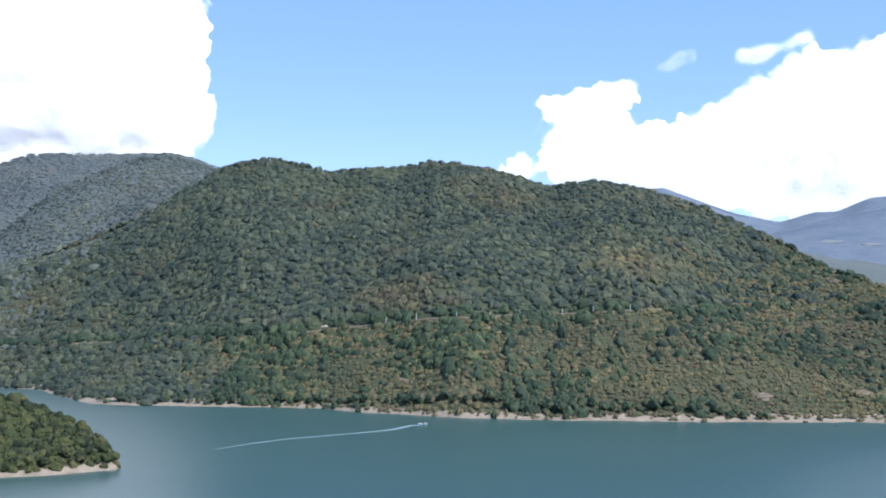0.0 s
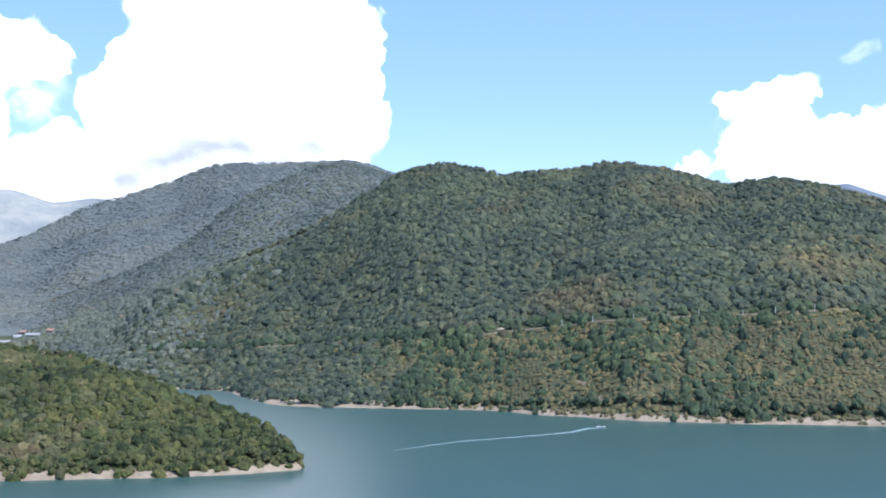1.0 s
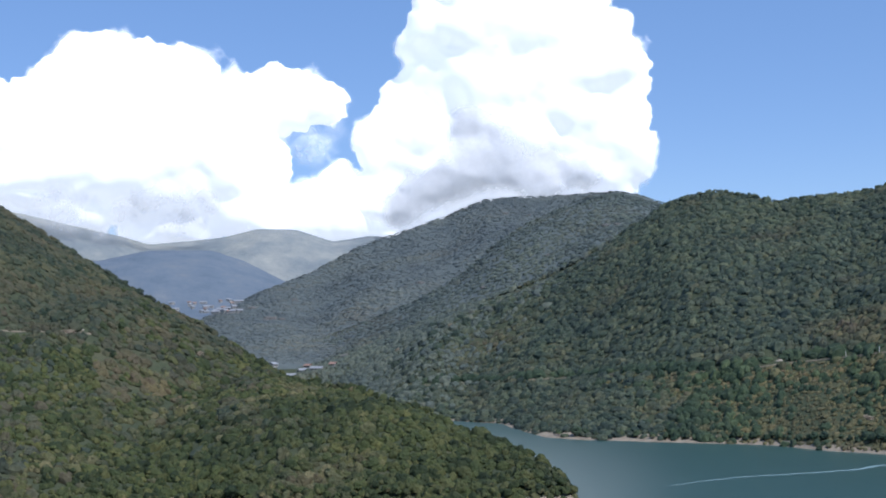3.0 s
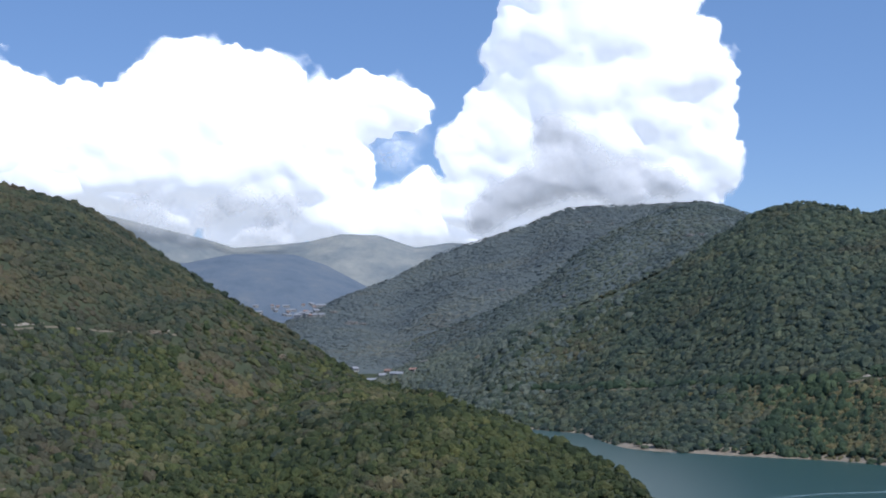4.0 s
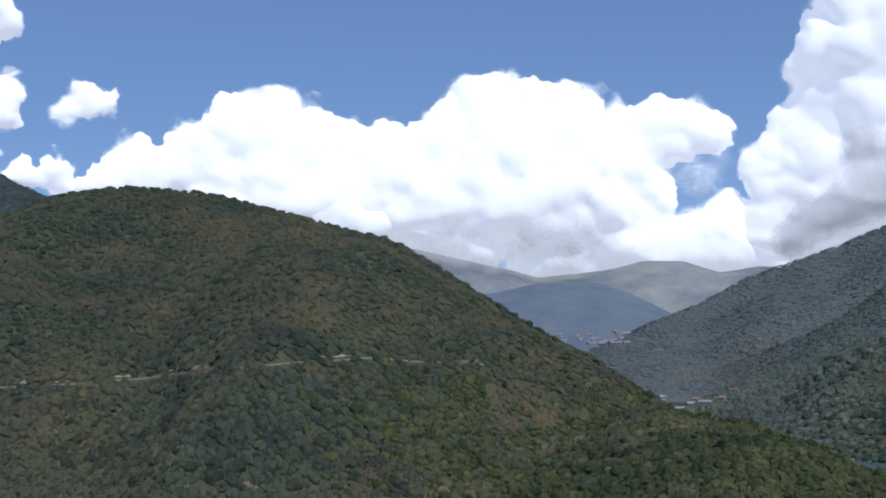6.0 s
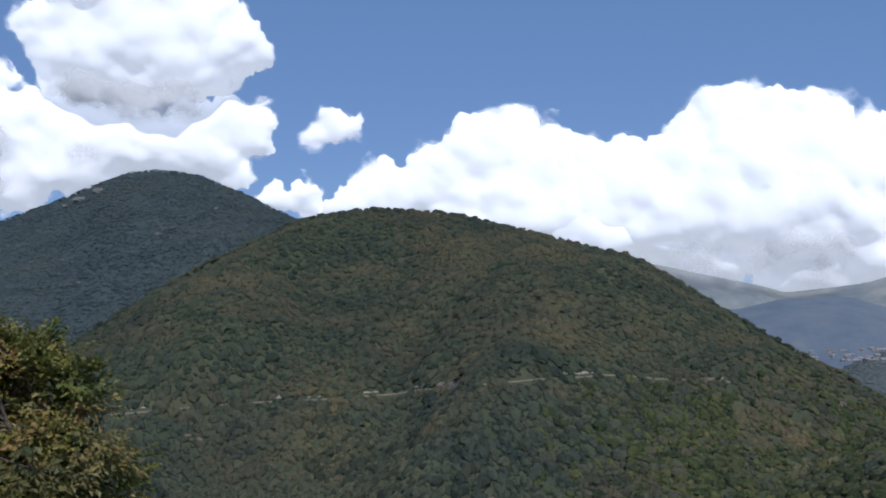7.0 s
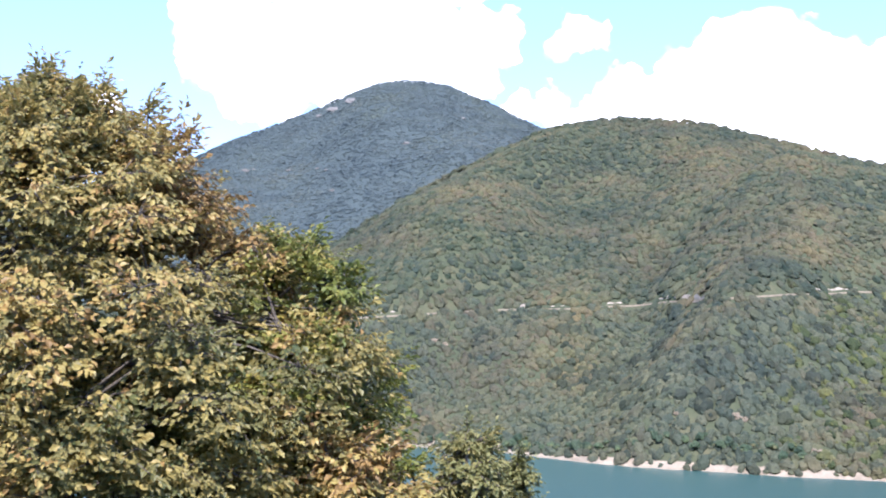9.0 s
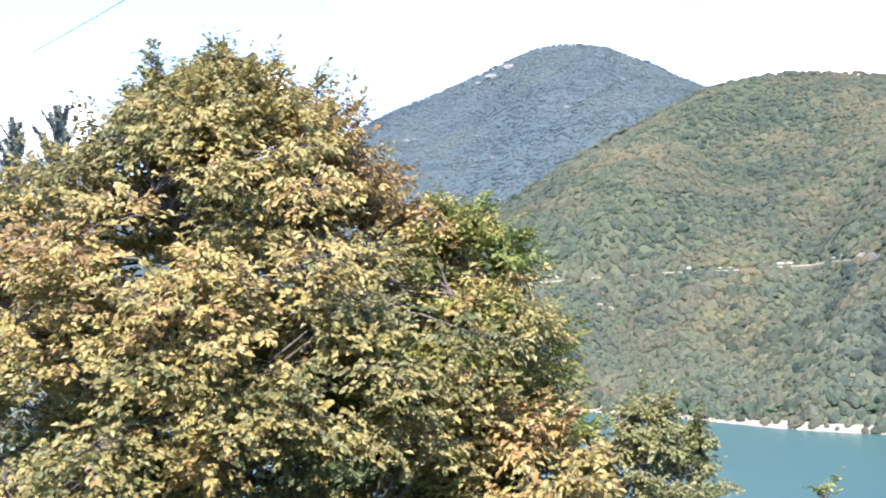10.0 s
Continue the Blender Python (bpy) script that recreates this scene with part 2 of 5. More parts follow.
# each hill: waterline or foot distance, height of the foot, crest distance, crest height as an angle from the eye
HILLS = {
    "spur": (
        curve([(14.3, 634), (15, 634), (18, 628), (22, 630), (27.8, 646), (31.4, 668), (40.8, 674), (44.8, 673), (49.7, 683), (53.5, 695), (56, 713), (58.2, 737), (60.5, 747), (63, 757), (70, 800), (90, 900)]),
        curve([(0, -1), (90, -1)]),
        curve([(14.3, 640), (15.4, 665), (17, 690), (20, 760), (24, 860), (28, 960), (31, 1060), (35, 1160), (38, 1210), (41, 1280), (44.5, 1330), (52, 1400), (56, 1400), (60, 1350), (64, 1260), (68, 1200), (90, 1300)]),
        curve([(13.9, -11), (14.3, -9.6), (14.6, -8.8), (15.0, -8.3), (15.4, -7.85), (16.9, -6.85), (18.9, -6.15), (20.5, -5.45), (22.2, -4.65), (24.3, -4.08), (27.1, -3.4), (28.9, -2.5), (30.5, -1.35), (32.2, -.35), (33.3, .25), (34.8, 1.2), (37.1, 2.7), (38.9, 4.0), (40.7, 4.9), (42.8, 5.45), (44.6, 6.0), (47.2, 6.75), (49.2, 7.15), (50.5, 7.3), (52.3, 7.42), (54.1, 7.2), (55.8, 6.85), (58.3, 5.65), (60.4, 4.6), (62.4, 3.6), (64.5, 2.2), (66.2, 1.2), (72, -1.0), (84, -2), (92, -5)])),
    "shore_hill": (
        curve([(-26, 830), (-12, 825), (-5.6, 820), (-1.2, 830), (3.7, 864), (5.8, 890), (9.4, 902), (15.0, 936), (16.1, 950), (16.9, 985), (18.2, 1052), (19.6, 1086), (22, 1130), (26, 1210), (32, 1330)]),
        curve([(-90, -1), (90, -1)]),
        curve([(-26, 1100), (-19.7, 1120), (-15, 1200), (-9.5, 1300), (-5, 1350), (0, 1400), (5, 1420), (10, 1480), (13.4, 1520), (17, 1560), (20, 1590), (24, 1590), (28, 1560), (32, 1540)]),
        curve([(-34, -9), (-26, -1.5), (-19.7, -.95), (-17.6, -.4), (-15, 1.15), (-12, 2.45), (-9.5, 3.35), (-7.7, 3.7), (-6.1, 3.75), (-5.1, 3.48), (-4.3, 3.7), (-2.8, 4.2), (-.9, 4.58), (.6, 4.75), (1.7, 4.47), (3.5, 4.45), (5.1, 4.22), (6.4, 4.55), (7.9, 4.85), (9.2, 4.62), (10.2, 4.3), (11.6, 3.42), (13.4, 2.3), (15, 1.45), (16.6, .72), (18.4, .2), (20.2, -.28), (22, -.95), (23.5, -1.55), (25.3, -2.2), (27.1, -2.8), (29, -3.8), (32, -7)])),
    "middle_hill": (
        curve([(6, 1560), (14, 1600), (20, 1640), (26, 1620), (33, 1580)]),
        curve([(-12, -30), (-2, -20), (6, 120), (12, 130), (16.6, 96), (20, 68), (24, 40), (28, 18), (33, 5), (40, -30)]),
        curve([(6, 2150), (12.5, 2120), (18, 2000), (22, 1900), (30, 1800), (35, 1750)]),
        curve([(-8, -8), (0, -1), (5, 2.6), (9, 4.0), (10.5, 4.5), (11.5, 4.86), (12.5, 5.04), (13.5, 4.9), (14.7, 4.42), (16.3, 3.75), (17.8, 2.95), (18.7, 2.2), (19.6, 1.4), (21.9, .2), (24, -.6), (27, -1.7), (30, -2.8), (34, -6)])),
    "back_hill": (
        curve([(-26, 1900), (10, 1980), (20, 1800), (28, 1600), (34, 1700), (40, 1900)]),
        curve([(-26, 60), (10, 120), (20, 40), (26, 22), (34, 32)]),
        curve([(-26, 2300), (0, 2450), (10, 2500), (20.2, 2500), (24.4, 2420), (28.8, 2300), (31.6, 2220), (36, 2200)]),
        curve([(-26, -1), (-5, 2.4), (5, 3.8), (10.1, 4.35), (11.5, 4.8), (12.5, 5.03), (14.7, 5.0), (16.1, 4.95), (17.3, 4.98), (18.5, 4.88), (19.7, 4.45), (20.2, 4.2), (22.9, 3.34), (24.4, 2.85), (26.5, 1.75), (28.8, .9), (31.6, -.35), (33, -1.0), (36, -3), (39, -6)])),
    "dark_mountain": (
        curve([(40, 1600), (90, 1500)]),
        curve([(40, 40), (90, 40)]),
        curve([(40, 2500), (62, 2700), (90, 2500)]),
        curve([(34, -6), (40, -2), (45, 2), (48, 4.5), (53, 6), (55.8, 6.95), (57, 7.5), (58.6, 8.28), (60.2, 8.95), (61.4, 9.15), (62.3, 9.2), (63.5, 9.05), (64.8, 8.55), (66.8, 7.65), (69.1, 6.72), (70.5, 6.18), (72, 5.4), (76, 4), (90, 2), (104, -3)])),
    "valley_ridge": (
        curve([(20, 3150), (45, 3150)]), curve([(20, 100), (45, 100)]), curve([(20, 3700), (45, 3700)]),
        curve([(16, -6), (22, -.5), (26.3, .65), (28, 1.58), (29.5, 2.38), (31, 2.9), (33.8, 2.95), (36, 2.5), (38, 2.7), (45, 1), (50, -3)])),
    "high_ridge": (
        curve([(18, 3800), (60, 3800)]), curve([(18, 110), (60, 110)]), curve([(18, 4330), (60, 4330)]),
        curve([(8, -1), (18, 2.5), (23.7, 3.4), (25.5, 3.16), (27.1, 3.74), (28.9, 3.82), (30.5, 3.43), (32, 3.3), (33.8, 3.17), (34.8, 3.5), (37.1, 4.05), (38.1, 4.3), (41, 5), (56, 4), (72, -1)])),
    "east_range": (
        curve([(-40, 3700), (0, 3700)]), curve([(-40, 110), (0, 110)]), curve([(-40, 4250), (0, 4250)]),
        curve([(-40, 2), (-26, 3), (-19.7, 3.08), (-19, 3.03), (-17.6, 2.43), (-16.7, 2.44), (-15.2, 1.98), (-13.2, 2.43), (-11.5, 3.08), (-10, 3.68), (-9.6, 3.6), (-7, 2.8), (0, 1), (8, -1)])),
    "east_ridge": (
        curve([(-40, 2600), (0, 2600)]), curve([(-40, 60), (0, 60)]), curve([(-40, 3400), (0, 3400)]),
        curve([(-40, 1.5), (-26, 2.6), (-19.7, 2.52), (-16.9, 2.0), (-15.4, 1.63), (-13, .8), (-8, -.5), (0, -1), (6, -4)])),
}


def fractal(x, y, size, octaves=4, seed=0):
    """Smooth value noise for arrays, about -1 to 1."""
    rng = np.random.RandomState(seed)
    out, amp, total = np.zeros_like(x), 1.0, 0.0
    for o in range(octaves):
        table = rng.uniform(-1, 1, (64, 64))
        u, v = x / size + 17.3 * o, y / size + 5.1 * o
        i, j = np.floor(u).astype(int), np.floor(v).astype(int)
        fu, fv = u - i, v - j
        fu, fv = fu * fu * (3 - 2 * fu), fv * fv * (3 - 2 * fv)
        i, j, i1, j1 = i % 64, j % 64, (i + 1) % 64, (j + 1) % 64
        out += amp * ((table[i, j] * (1 - fu) + table[i1, j] * fu) * (1 - fv) + (table[i, j1] * (1 - fu) + table[i1, j1] * fu) * fv)
        total, amp, size = total + amp, amp * 0.5, size * 0.5
    return out / total


def hill(name, az, r):
    foot, foot_z, crest, angle = HILLS[name]
    r0, z0, r1 = foot(az), foot_z(az), crest(az)
    r1 = np.maximum(r1, r0 + 4)
    z1 = 100.0 + r1 * np.tan(np.radians(smooth(angle, 0.2)(az))) + np.where(r1 < 1650, 4.3, 5.5)
    u = (r - r0) / (r1 - r0)
    v = np.clip(u, 0, 1)
    s = 0.6 * v + 0.4 * np.sin(v * np.pi / 2)
    x, y = -r * np.sin(np.radians(az)), r * np.cos(np.radians(az))
    size = 190 if r1.max() < 1650 else 330
    # spurs and gullies run down the slope
    across = np.radians(az) * (1150 if size < 200 else 2100) + 0.25 * r
    spurs = fractal(across + 60 * fractal(x, y, 170, 2, 3), r * 0.3 + 400, size * 1.15, 3, len(name) + 2)
    gully = ((0.09 if size > 200 else 0.13) * spurs + 0.03 * fractal(x + 900, y + 300, size, 3, len(name))) * (r1 - r0) * np.clip(v * (1 - v) * 4, 0, 1) ** 0.8
    z = z0 + (z1 - z0) * s + gully
    # shoulders are cut down to stay below the crest in the camera's view
    lid = 100.0 + r * (z1 - 100.0) / r1 - 3 - 0.03 * (r1 - r)
    z = np.where(v < 0.97, np.minimum(z, np.maximum(lid, z0 + (z1 - z0) * s - 4)), z)
    z = np.where(u < 0, z0 + (r - r0) * 0.25, z)
    return np.where(u > 1, z1 - (r - r1) * 0.4, z)


def land(az, r):
    """Height of the ground by heading and distance."""
    az, r = np.broadcast_arrays(np.asarray(az, float), np.asarray(r, float))
    x, y = -r * np.sin(np.radians(az)), r * np.cos(np.radians(az))
    z = np.interp(r, [0, 1120, 1300, 3200, 4900], [-8, -8, 6, 104, 125])
    for name in HILLS:
        z = np.maximum(z, hill(name, az, r))
    bank = np.interp(r, [0, 6, 9, 14, 40, 300, 330, 5000], [98.4, 98.2, 96.6, 94.4, 84, 0, -8, -600])
    back = 98.4 + np.clip(r - 6, 0, 700) * 0.06 + fractal(x, y, 240, 3, 5) * np.clip(r - 20, 0, 300) * 0.05
    side = np.clip((np.abs((az - 35 + 180) % 360 - 180) - 75) / 20, 0, 1)
    z = np.maximum(z, bank + (back - bank) * side)
    return z + fractal(x + 50, y, 28, 3, 9) * np.clip((r - 200) / 400, 0, 1) * 1.1


def mesh_object(name, verts, faces, material, smooth_faces=True, parent=None):
    me = bpy.data.meshes.new(name)
    verts, faces = np.asarray(verts, np.float32), np.asarray(faces, np.int32)
    me.vertices.add(len(verts))
    me.vertices.foreach_set("co", verts.ravel())
    k = faces.shape[1]
    me.loops.add(faces.size)
    me.loops.foreach_set("vertex_index", faces.ravel())
    me.polygons.add(len(faces))
    me.polygons.foreach_set("loop_start", np.arange(0, faces.size, k, dtype=np.int32))
    me.polygons.foreach_set("use_smooth", np.full(len(faces), smooth_faces))
    me.update(calc_edges=True)
    me.materials.append(material)
    ob = new(name, me)
    ob.parent = parent
    return ob


heads = np.concatenate([np.arange(-26, 92, 0.25), np.arange(92, 334, 2.0)])
rings = np.concatenate([[0.01, 3, 6, 9, 14, 22, 40], np.arange(70, 620, 50), np.arange(622, 1000, 5.0), np.arange(1000, 1540, 9.0), np.arange(1540, 2800, 22.0), np.arange(2800, 4320, 40.0), [4322, 4330, 4337, 4400, 4500, 4700, 4950]])
ga, gr = np.meshgrid(heads, rings)
gz = land(ga, gr)
gv = np.stack([-gr * np.sin(np.radians(ga)), gr * np.cos(np.radians(ga)), gz], -1).reshape(-1, 3)
n = len(heads)
i, j = np.meshgrid(np.arange(len(rings) - 1), np.arange(n), indexing="ij")
j1 = (j + 1) % n
gf = np.stack([i * n + j, (i + 1) * n + j, (i + 1) * n + j1, i * n + j1], -1).reshape(-1, 4)[:, ::-1]
ground = mesh_object("ground", gv, gf, ground_mat)
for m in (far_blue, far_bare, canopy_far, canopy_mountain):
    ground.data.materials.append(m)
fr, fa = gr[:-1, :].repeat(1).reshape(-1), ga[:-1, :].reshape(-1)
# farther rings take the haze tinted materials
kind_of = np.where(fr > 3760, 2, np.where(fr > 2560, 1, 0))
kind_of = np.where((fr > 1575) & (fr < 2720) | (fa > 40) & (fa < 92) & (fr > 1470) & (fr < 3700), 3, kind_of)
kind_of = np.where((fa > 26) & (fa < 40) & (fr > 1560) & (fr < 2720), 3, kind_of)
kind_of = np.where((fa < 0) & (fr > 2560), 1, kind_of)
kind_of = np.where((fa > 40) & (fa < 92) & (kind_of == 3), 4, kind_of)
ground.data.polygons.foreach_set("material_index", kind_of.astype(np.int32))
tagged(ground, "wooded hills with pale bare shoreline round a lake", "ground", kind="structure")

bm = bmesh.new()
bmesh.ops.create_circle(bm, cap_ends=True, segments=96, radius=1700)
me = bpy.data.meshes.new("water")
bm.to_mesh(me)
bm.free()
me.materials.append(water_mat)
tagged(new("water", me), "calm teal green lake water with fine ripples", "water", kind="structure")


# ---- woods ----
def crown_shape(seed, level, lumps):
    """One tree crown of about unit radius: a billowed dome of leaf masses, with a few tufts standing out."""
    rng = np.random.RandomState(seed)
    bm = bmesh.new()
    bmesh.ops.create_icosphere(bm, subdivisions=level, radius=1)
    bmesh.ops.delete(bm, geom=[f for f in bm.faces if f.calc_center_median().z < -0.3], context="FACES")
    off = Vector((seed * 3.1, seed * 1.7, 0))
    for v in bm.verts:
        d = v.co.copy()
        v.co *= 0.84 + 0.34 * noise.noise(d * 1.2 + off) + 0.3 * (0.3 - abs(noise.noise(d * 2.6 + off))) + rng.uniform(-0.1, 0.1)
    for _ in range(lumps):
        a, up_ = rng.uniform(0, 6.283), rng.uniform(0.0, 1)
        q = math.sqrt(max(0, 1 - up_ * up_)) * 0.75
        tuft, k = Vector((q * math.cos(a), q * math.sin(a), up_ * 0.75)), rng.uniform(0.28, 0.48)
        tips = [bm.verts.new(tuft + Vector(d) * k * rng.uniform(0.6, 1.2)) for d in ((1, 0, 0), (0, 1, 0), (-1, 0, 0), (0, -1, 0), (0, 0, 1))]
        for c in range(4):
            bm.faces.new((tips[c], tips[(c + 1) % 4], tips[4]))
    bmesh.ops.triangulate(bm, faces=bm.faces)
    bm.verts.index_update()
    out = np.array([v.co[:] for v in bm.verts]), np.array([[v.index for v in f.verts] for f in bm.faces])
    bm.free()
    return out


def woods(name, label, material, places, shapes, seed, soft=False):
    """All crowns of one wood in one mesh. places: x, y, z, radius, height, slopes."""
    rng = np.random.RandomState(seed)
    vs, fs, base = [], [], 0
    pick = rng.randint(0, len(shapes), len(places))
    for k, (sv, sf) in enumerate(shapes):
        p = places[pick == k]
        m = len(p)
        if not m:
            continue
        a = rng.uniform(0, 6.283, m)
        c, s = np.cos(a)[:, None], np.sin(a)[:, None]
        x, y, z = sv[None, :, 0], sv[None, :, 1], sv[None, :, 2]
        lean = rng.uniform(0.74, 1.36, (m, 1))
        X = p[:, 0:1] + (x * c - y * s) * p[:, 3:4] * lean
        Y = p[:, 1:2] + (x * s + y * c) * p[:, 3:4] / lean
        # crowns follow the slope they grow on
        Z = p[:, 2:3] + z * p[:, 4:5] + (X - p[:, 0:1]) * p[:, 5:6] + (Y - p[:, 1:2]) * p[:, 6:7]
        vs.append(np.stack([X, Y, Z], -1).reshape(-1, 3))
        fs.append((sf[None] + (np.arange(m) * len(sv))[:, None, None] + base).reshape(-1, 3))
        base += m * len(sv)
    ob = mesh_object(name, np.concatenate(vs), np.concatenate(fs), material, soft)
    return tagged(ob, label, "woodland", kind="stuff")


def road_distance(az, angle, r_from, r_to):
    """Where a line of sight at that angle below the eye meets the slope."""
    rs = np.linspace(r_from, r_to, 900)
    gap = land(np.full_like(rs, az), rs) - (100 + rs * math.tan(math.radians(angle)))
    hits = np.where(gap > 0)[0]
    return float(rs[hits[0]]) if len(hits) else r_to


ROAD_NEAR = [(66, -1.75), (63.3, -1.58), (60, -1.35), (57.7, -1.2), (56.2, -1.18), (54.2, -1.12), (52.4, -1.0), (50.4, -.8), (48.3, -.68), (45.5, -.48), (43.4, -.36), (41.8, -.25), (39, -.5), (37.4, -.6), (36.2, -.68)]
ROAD_FAR = [(24, -3.6), (19.6, -3.38), (16.1, -3.3), (12.4, -3.15), (9.2, -3.1), (6.9, -3.0), (4.8, -2.72), (2.5, -2.5), (.6, -2.3), (-1.7, -2.25), (-3.5, -2.1), (-6.9, -2.0), (-10.7, -1.8), (-13, -1.6), (-16, -1.5)]


def road_line(points, r_from, r_to):
    p = np.array(sorted(points))
    az = np.arange(p[0, 0], p[-1, 0], 0.25)
    r = np.array([road_distance(a, np.interp(a, p[:, 0], p[:, 1]), r_from, r_to) for a in az])
    for _ in range(3):
        r[1:-1] = (r[:-2] + 2 * r[1:-1] + r[2:]) / 4
    return az, r


near_road, far_road = road_line(ROAD_NEAR, 700, 1500), road_line(ROAD_FAR, 900, 1600)


# stretches of the near road with a bare rock cutting: headings, height
CUTTINGS = [(56.4, 57.6, 4.4), (53.8, 55.9, 2.0), (51.9, 53.2, 2.8), (48.0, 50.9, 4.4), (45.0, 46.3, 2.6), (41.7, 44.3, 4.2), (62.5, 63.6, 4.0), (36.3, 37.6, 2.8)]


def scatter(a0, a1, r0, r1, spacing, seed):
    rng = np.random.RandomState(seed)
    area = math.radians(a1 - a0) * (r1 * r1 - r0 * r0) / 2
    m = int(area / spacing ** 2)
    # jittered rows keep the crowns from clumping
    r = np.sqrt(rng.uniform(r0 * r0, r1 * r1, m * 2))
    az = rng.uniform(a0, a1, m * 2)
    x, y = -r * np.sin(np.radians(az)), r * np.cos(np.radians(az))
    cell = {}
    keep = []
    for q in range(m * 2):
        key = (int(x[q] // (spacing * 0.93)), int(y[q] // (spacing * 0.93)))
        if key not in cell:
            cell[key] = 1
            keep.append(q)
    return az[keep], r[keep], rng


def plant(name, a0, a1, r0, r1, spacing, size, seed, margin=1.03, shore_gap=1.5, tall=1.0, zone=0, clumped=None, spread=0.27):
    az, r, rng = scatter(a0, a1, r0, r1, spacing, seed)
    z = land(az, r)
    own = hill(name, az, r)
    foot, _, crest, _ = HILLS[name]
    gap = shore_gap + rng.uniform(-1.3, 1.3, len(z)) + 1.4 * fractal(az * 60, r, 40, 3, 77)
    if name == "shore_hill":
        gap = np.where(az > 16.3, 0.2, gap)
    ok = (z - own < 3) & (z > gap) & (r < crest(az) * margin)
    d = r - np.interp(az, *near_road, left=-9e3, right=-9e3)
    cut = np.zeros(len(az), bool)
    for a, b, _ in CUTTINGS:
        cut |= (az > a - 0.1) & (az < b + 0.1)
    ok &= ~(np.where(cut, (d > -2.6) & (d < 3.4), (d > -0.2) & (d < 0.6)))
    d = r - np.interp(az, *far_road, left=-9e3, right=-9e3)
    ok &= ~((d > -1.9) & (d < 2.2))
    # the lake hill: zone 1 the tall wood above the road and to the west, zone -1 the scrub below it; the spur: 1 its tip, -1 the main hill
    up_road = r - np.interp(az, *far_road)
    drift = fractal(az * 40, r, 90, 3, 31) + rng.uniform(-0.5, 0.5, len(az))
    if zone and name == "shore_hill":
        scrub = ((up_road < 0) | (az < -13.5 + drift * 5)) & (az < 10 + drift * 4)
        ok &= scrub == (zone < 0)
    elif zone:
        below = np.where(az > 36, r < np.interp(az, *near_road) - 6 + drift * 25, az < 33 + drift * 9 - (r - 900) * 0.02)
        ok &= below == (zone > 0)
    if clumped is not None:
        # trees stand in groups, fewer between
        ok &= fractal(-r * np.sin(np.radians(az)) * 1.0, r * np.cos(np.radians(az)), 70, 3, 55) + rng.uniform(-0.35, 0.35, len(az)) > clumped
    az, r, z, up_road = az[ok], r[ok], z[ok], up_road[ok]
    x, y = -r * np.sin(np.radians(az)), r * np.cos(np.radians(az))
    big = size * rng.lognormal(-0.02, spread, len(az)) * (1 + 0.2 * fractal(x, y, 60, 2, seed))
    if zone == 1 and name == "shore_hill":
        big *= np.where((up_road < 9) & (up_road > 0), 1.55, 1.0)
    big = np.minimum(big, size * 1.9)
    up_r = np.clip((land(az, r + 3) - land(az, r - 3)) / 6, -0.8, 0.8) * 0.68
    side = np.degrees(3 / r)
    up_a = np.clip((land(az + side, r) - land(az - side, r)) / 6, -0.8, 0.8) * 0.68
    sa, ca = np.sin(np.radians(az)), np.cos(np.radians(az))
    return np.stack([x, y, z + big * 0.15 * tall, big, tall * big * rng.uniform(0.8, 1.25, len(az)), -sa * up_r - ca * up_a, ca * up_r - sa * up_a], -1)


fine = [crown_shape(s, 3, 5) for s in range(8)]
plain = [crown_shape(s + 20, 2, 3) for s in range(16)]
low = [crown_shape(s + 60, 1, 3) for s in range(12)]
rough = [crown_shape(s + 40, 1, 2) for s in range(10)]
tip_places, tip_back = plant("spur", 13.9, 78, 620, 710, 4.0, 2.55, 1, tall=0.95, zone=1, spread=0.32), plant("spur", 13.9, 78, 710, 1450, 4.4, 2.8, 2, tall=0.85, zone=1, spread=0.32)
mixed_in = np.random.RandomState(72).uniform(-5, 5, len(tip_places) + len(tip_back))
bend = [np.degrees(np.arctan2(-p[:, 0], p[:, 1])) + q > 41 for p, q in ((tip_places, mixed_in[:len(tip_places)]), (tip_back, mixed_in[len(tip_places):]))]
hill_places = plant("spur", 13.9, 78, 620, 1450, 5.0, 3.3, 12, tall=0.72, zone=-1, spread=0.3)
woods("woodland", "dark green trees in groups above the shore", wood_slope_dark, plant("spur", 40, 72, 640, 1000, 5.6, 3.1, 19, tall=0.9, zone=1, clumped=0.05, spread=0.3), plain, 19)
woods("woodland", "dense mixed green wood turning yellow on a lake spur", wood_near, tip_places[~bend[0]], fine, 1)
woods("woodland", "green wood on the back of the spur", wood_near, tip_back[~bend[1]], plain, 8)
woods("woodland", "olive green wood between the road and the shore", wood_slope, np.concatenate([tip_places[bend[0]], tip_back[bend[1]]]), plain, 9)
woods("woodland", "dense green and russet wood on a rounded hill", wood_hill, hill_places, plain, 2)
lake_wood = plant("shore_hill", -25, 32, 815, 1640, 5.2, 3.3, 3, tall=0.78, zone=1, spread=0.3)
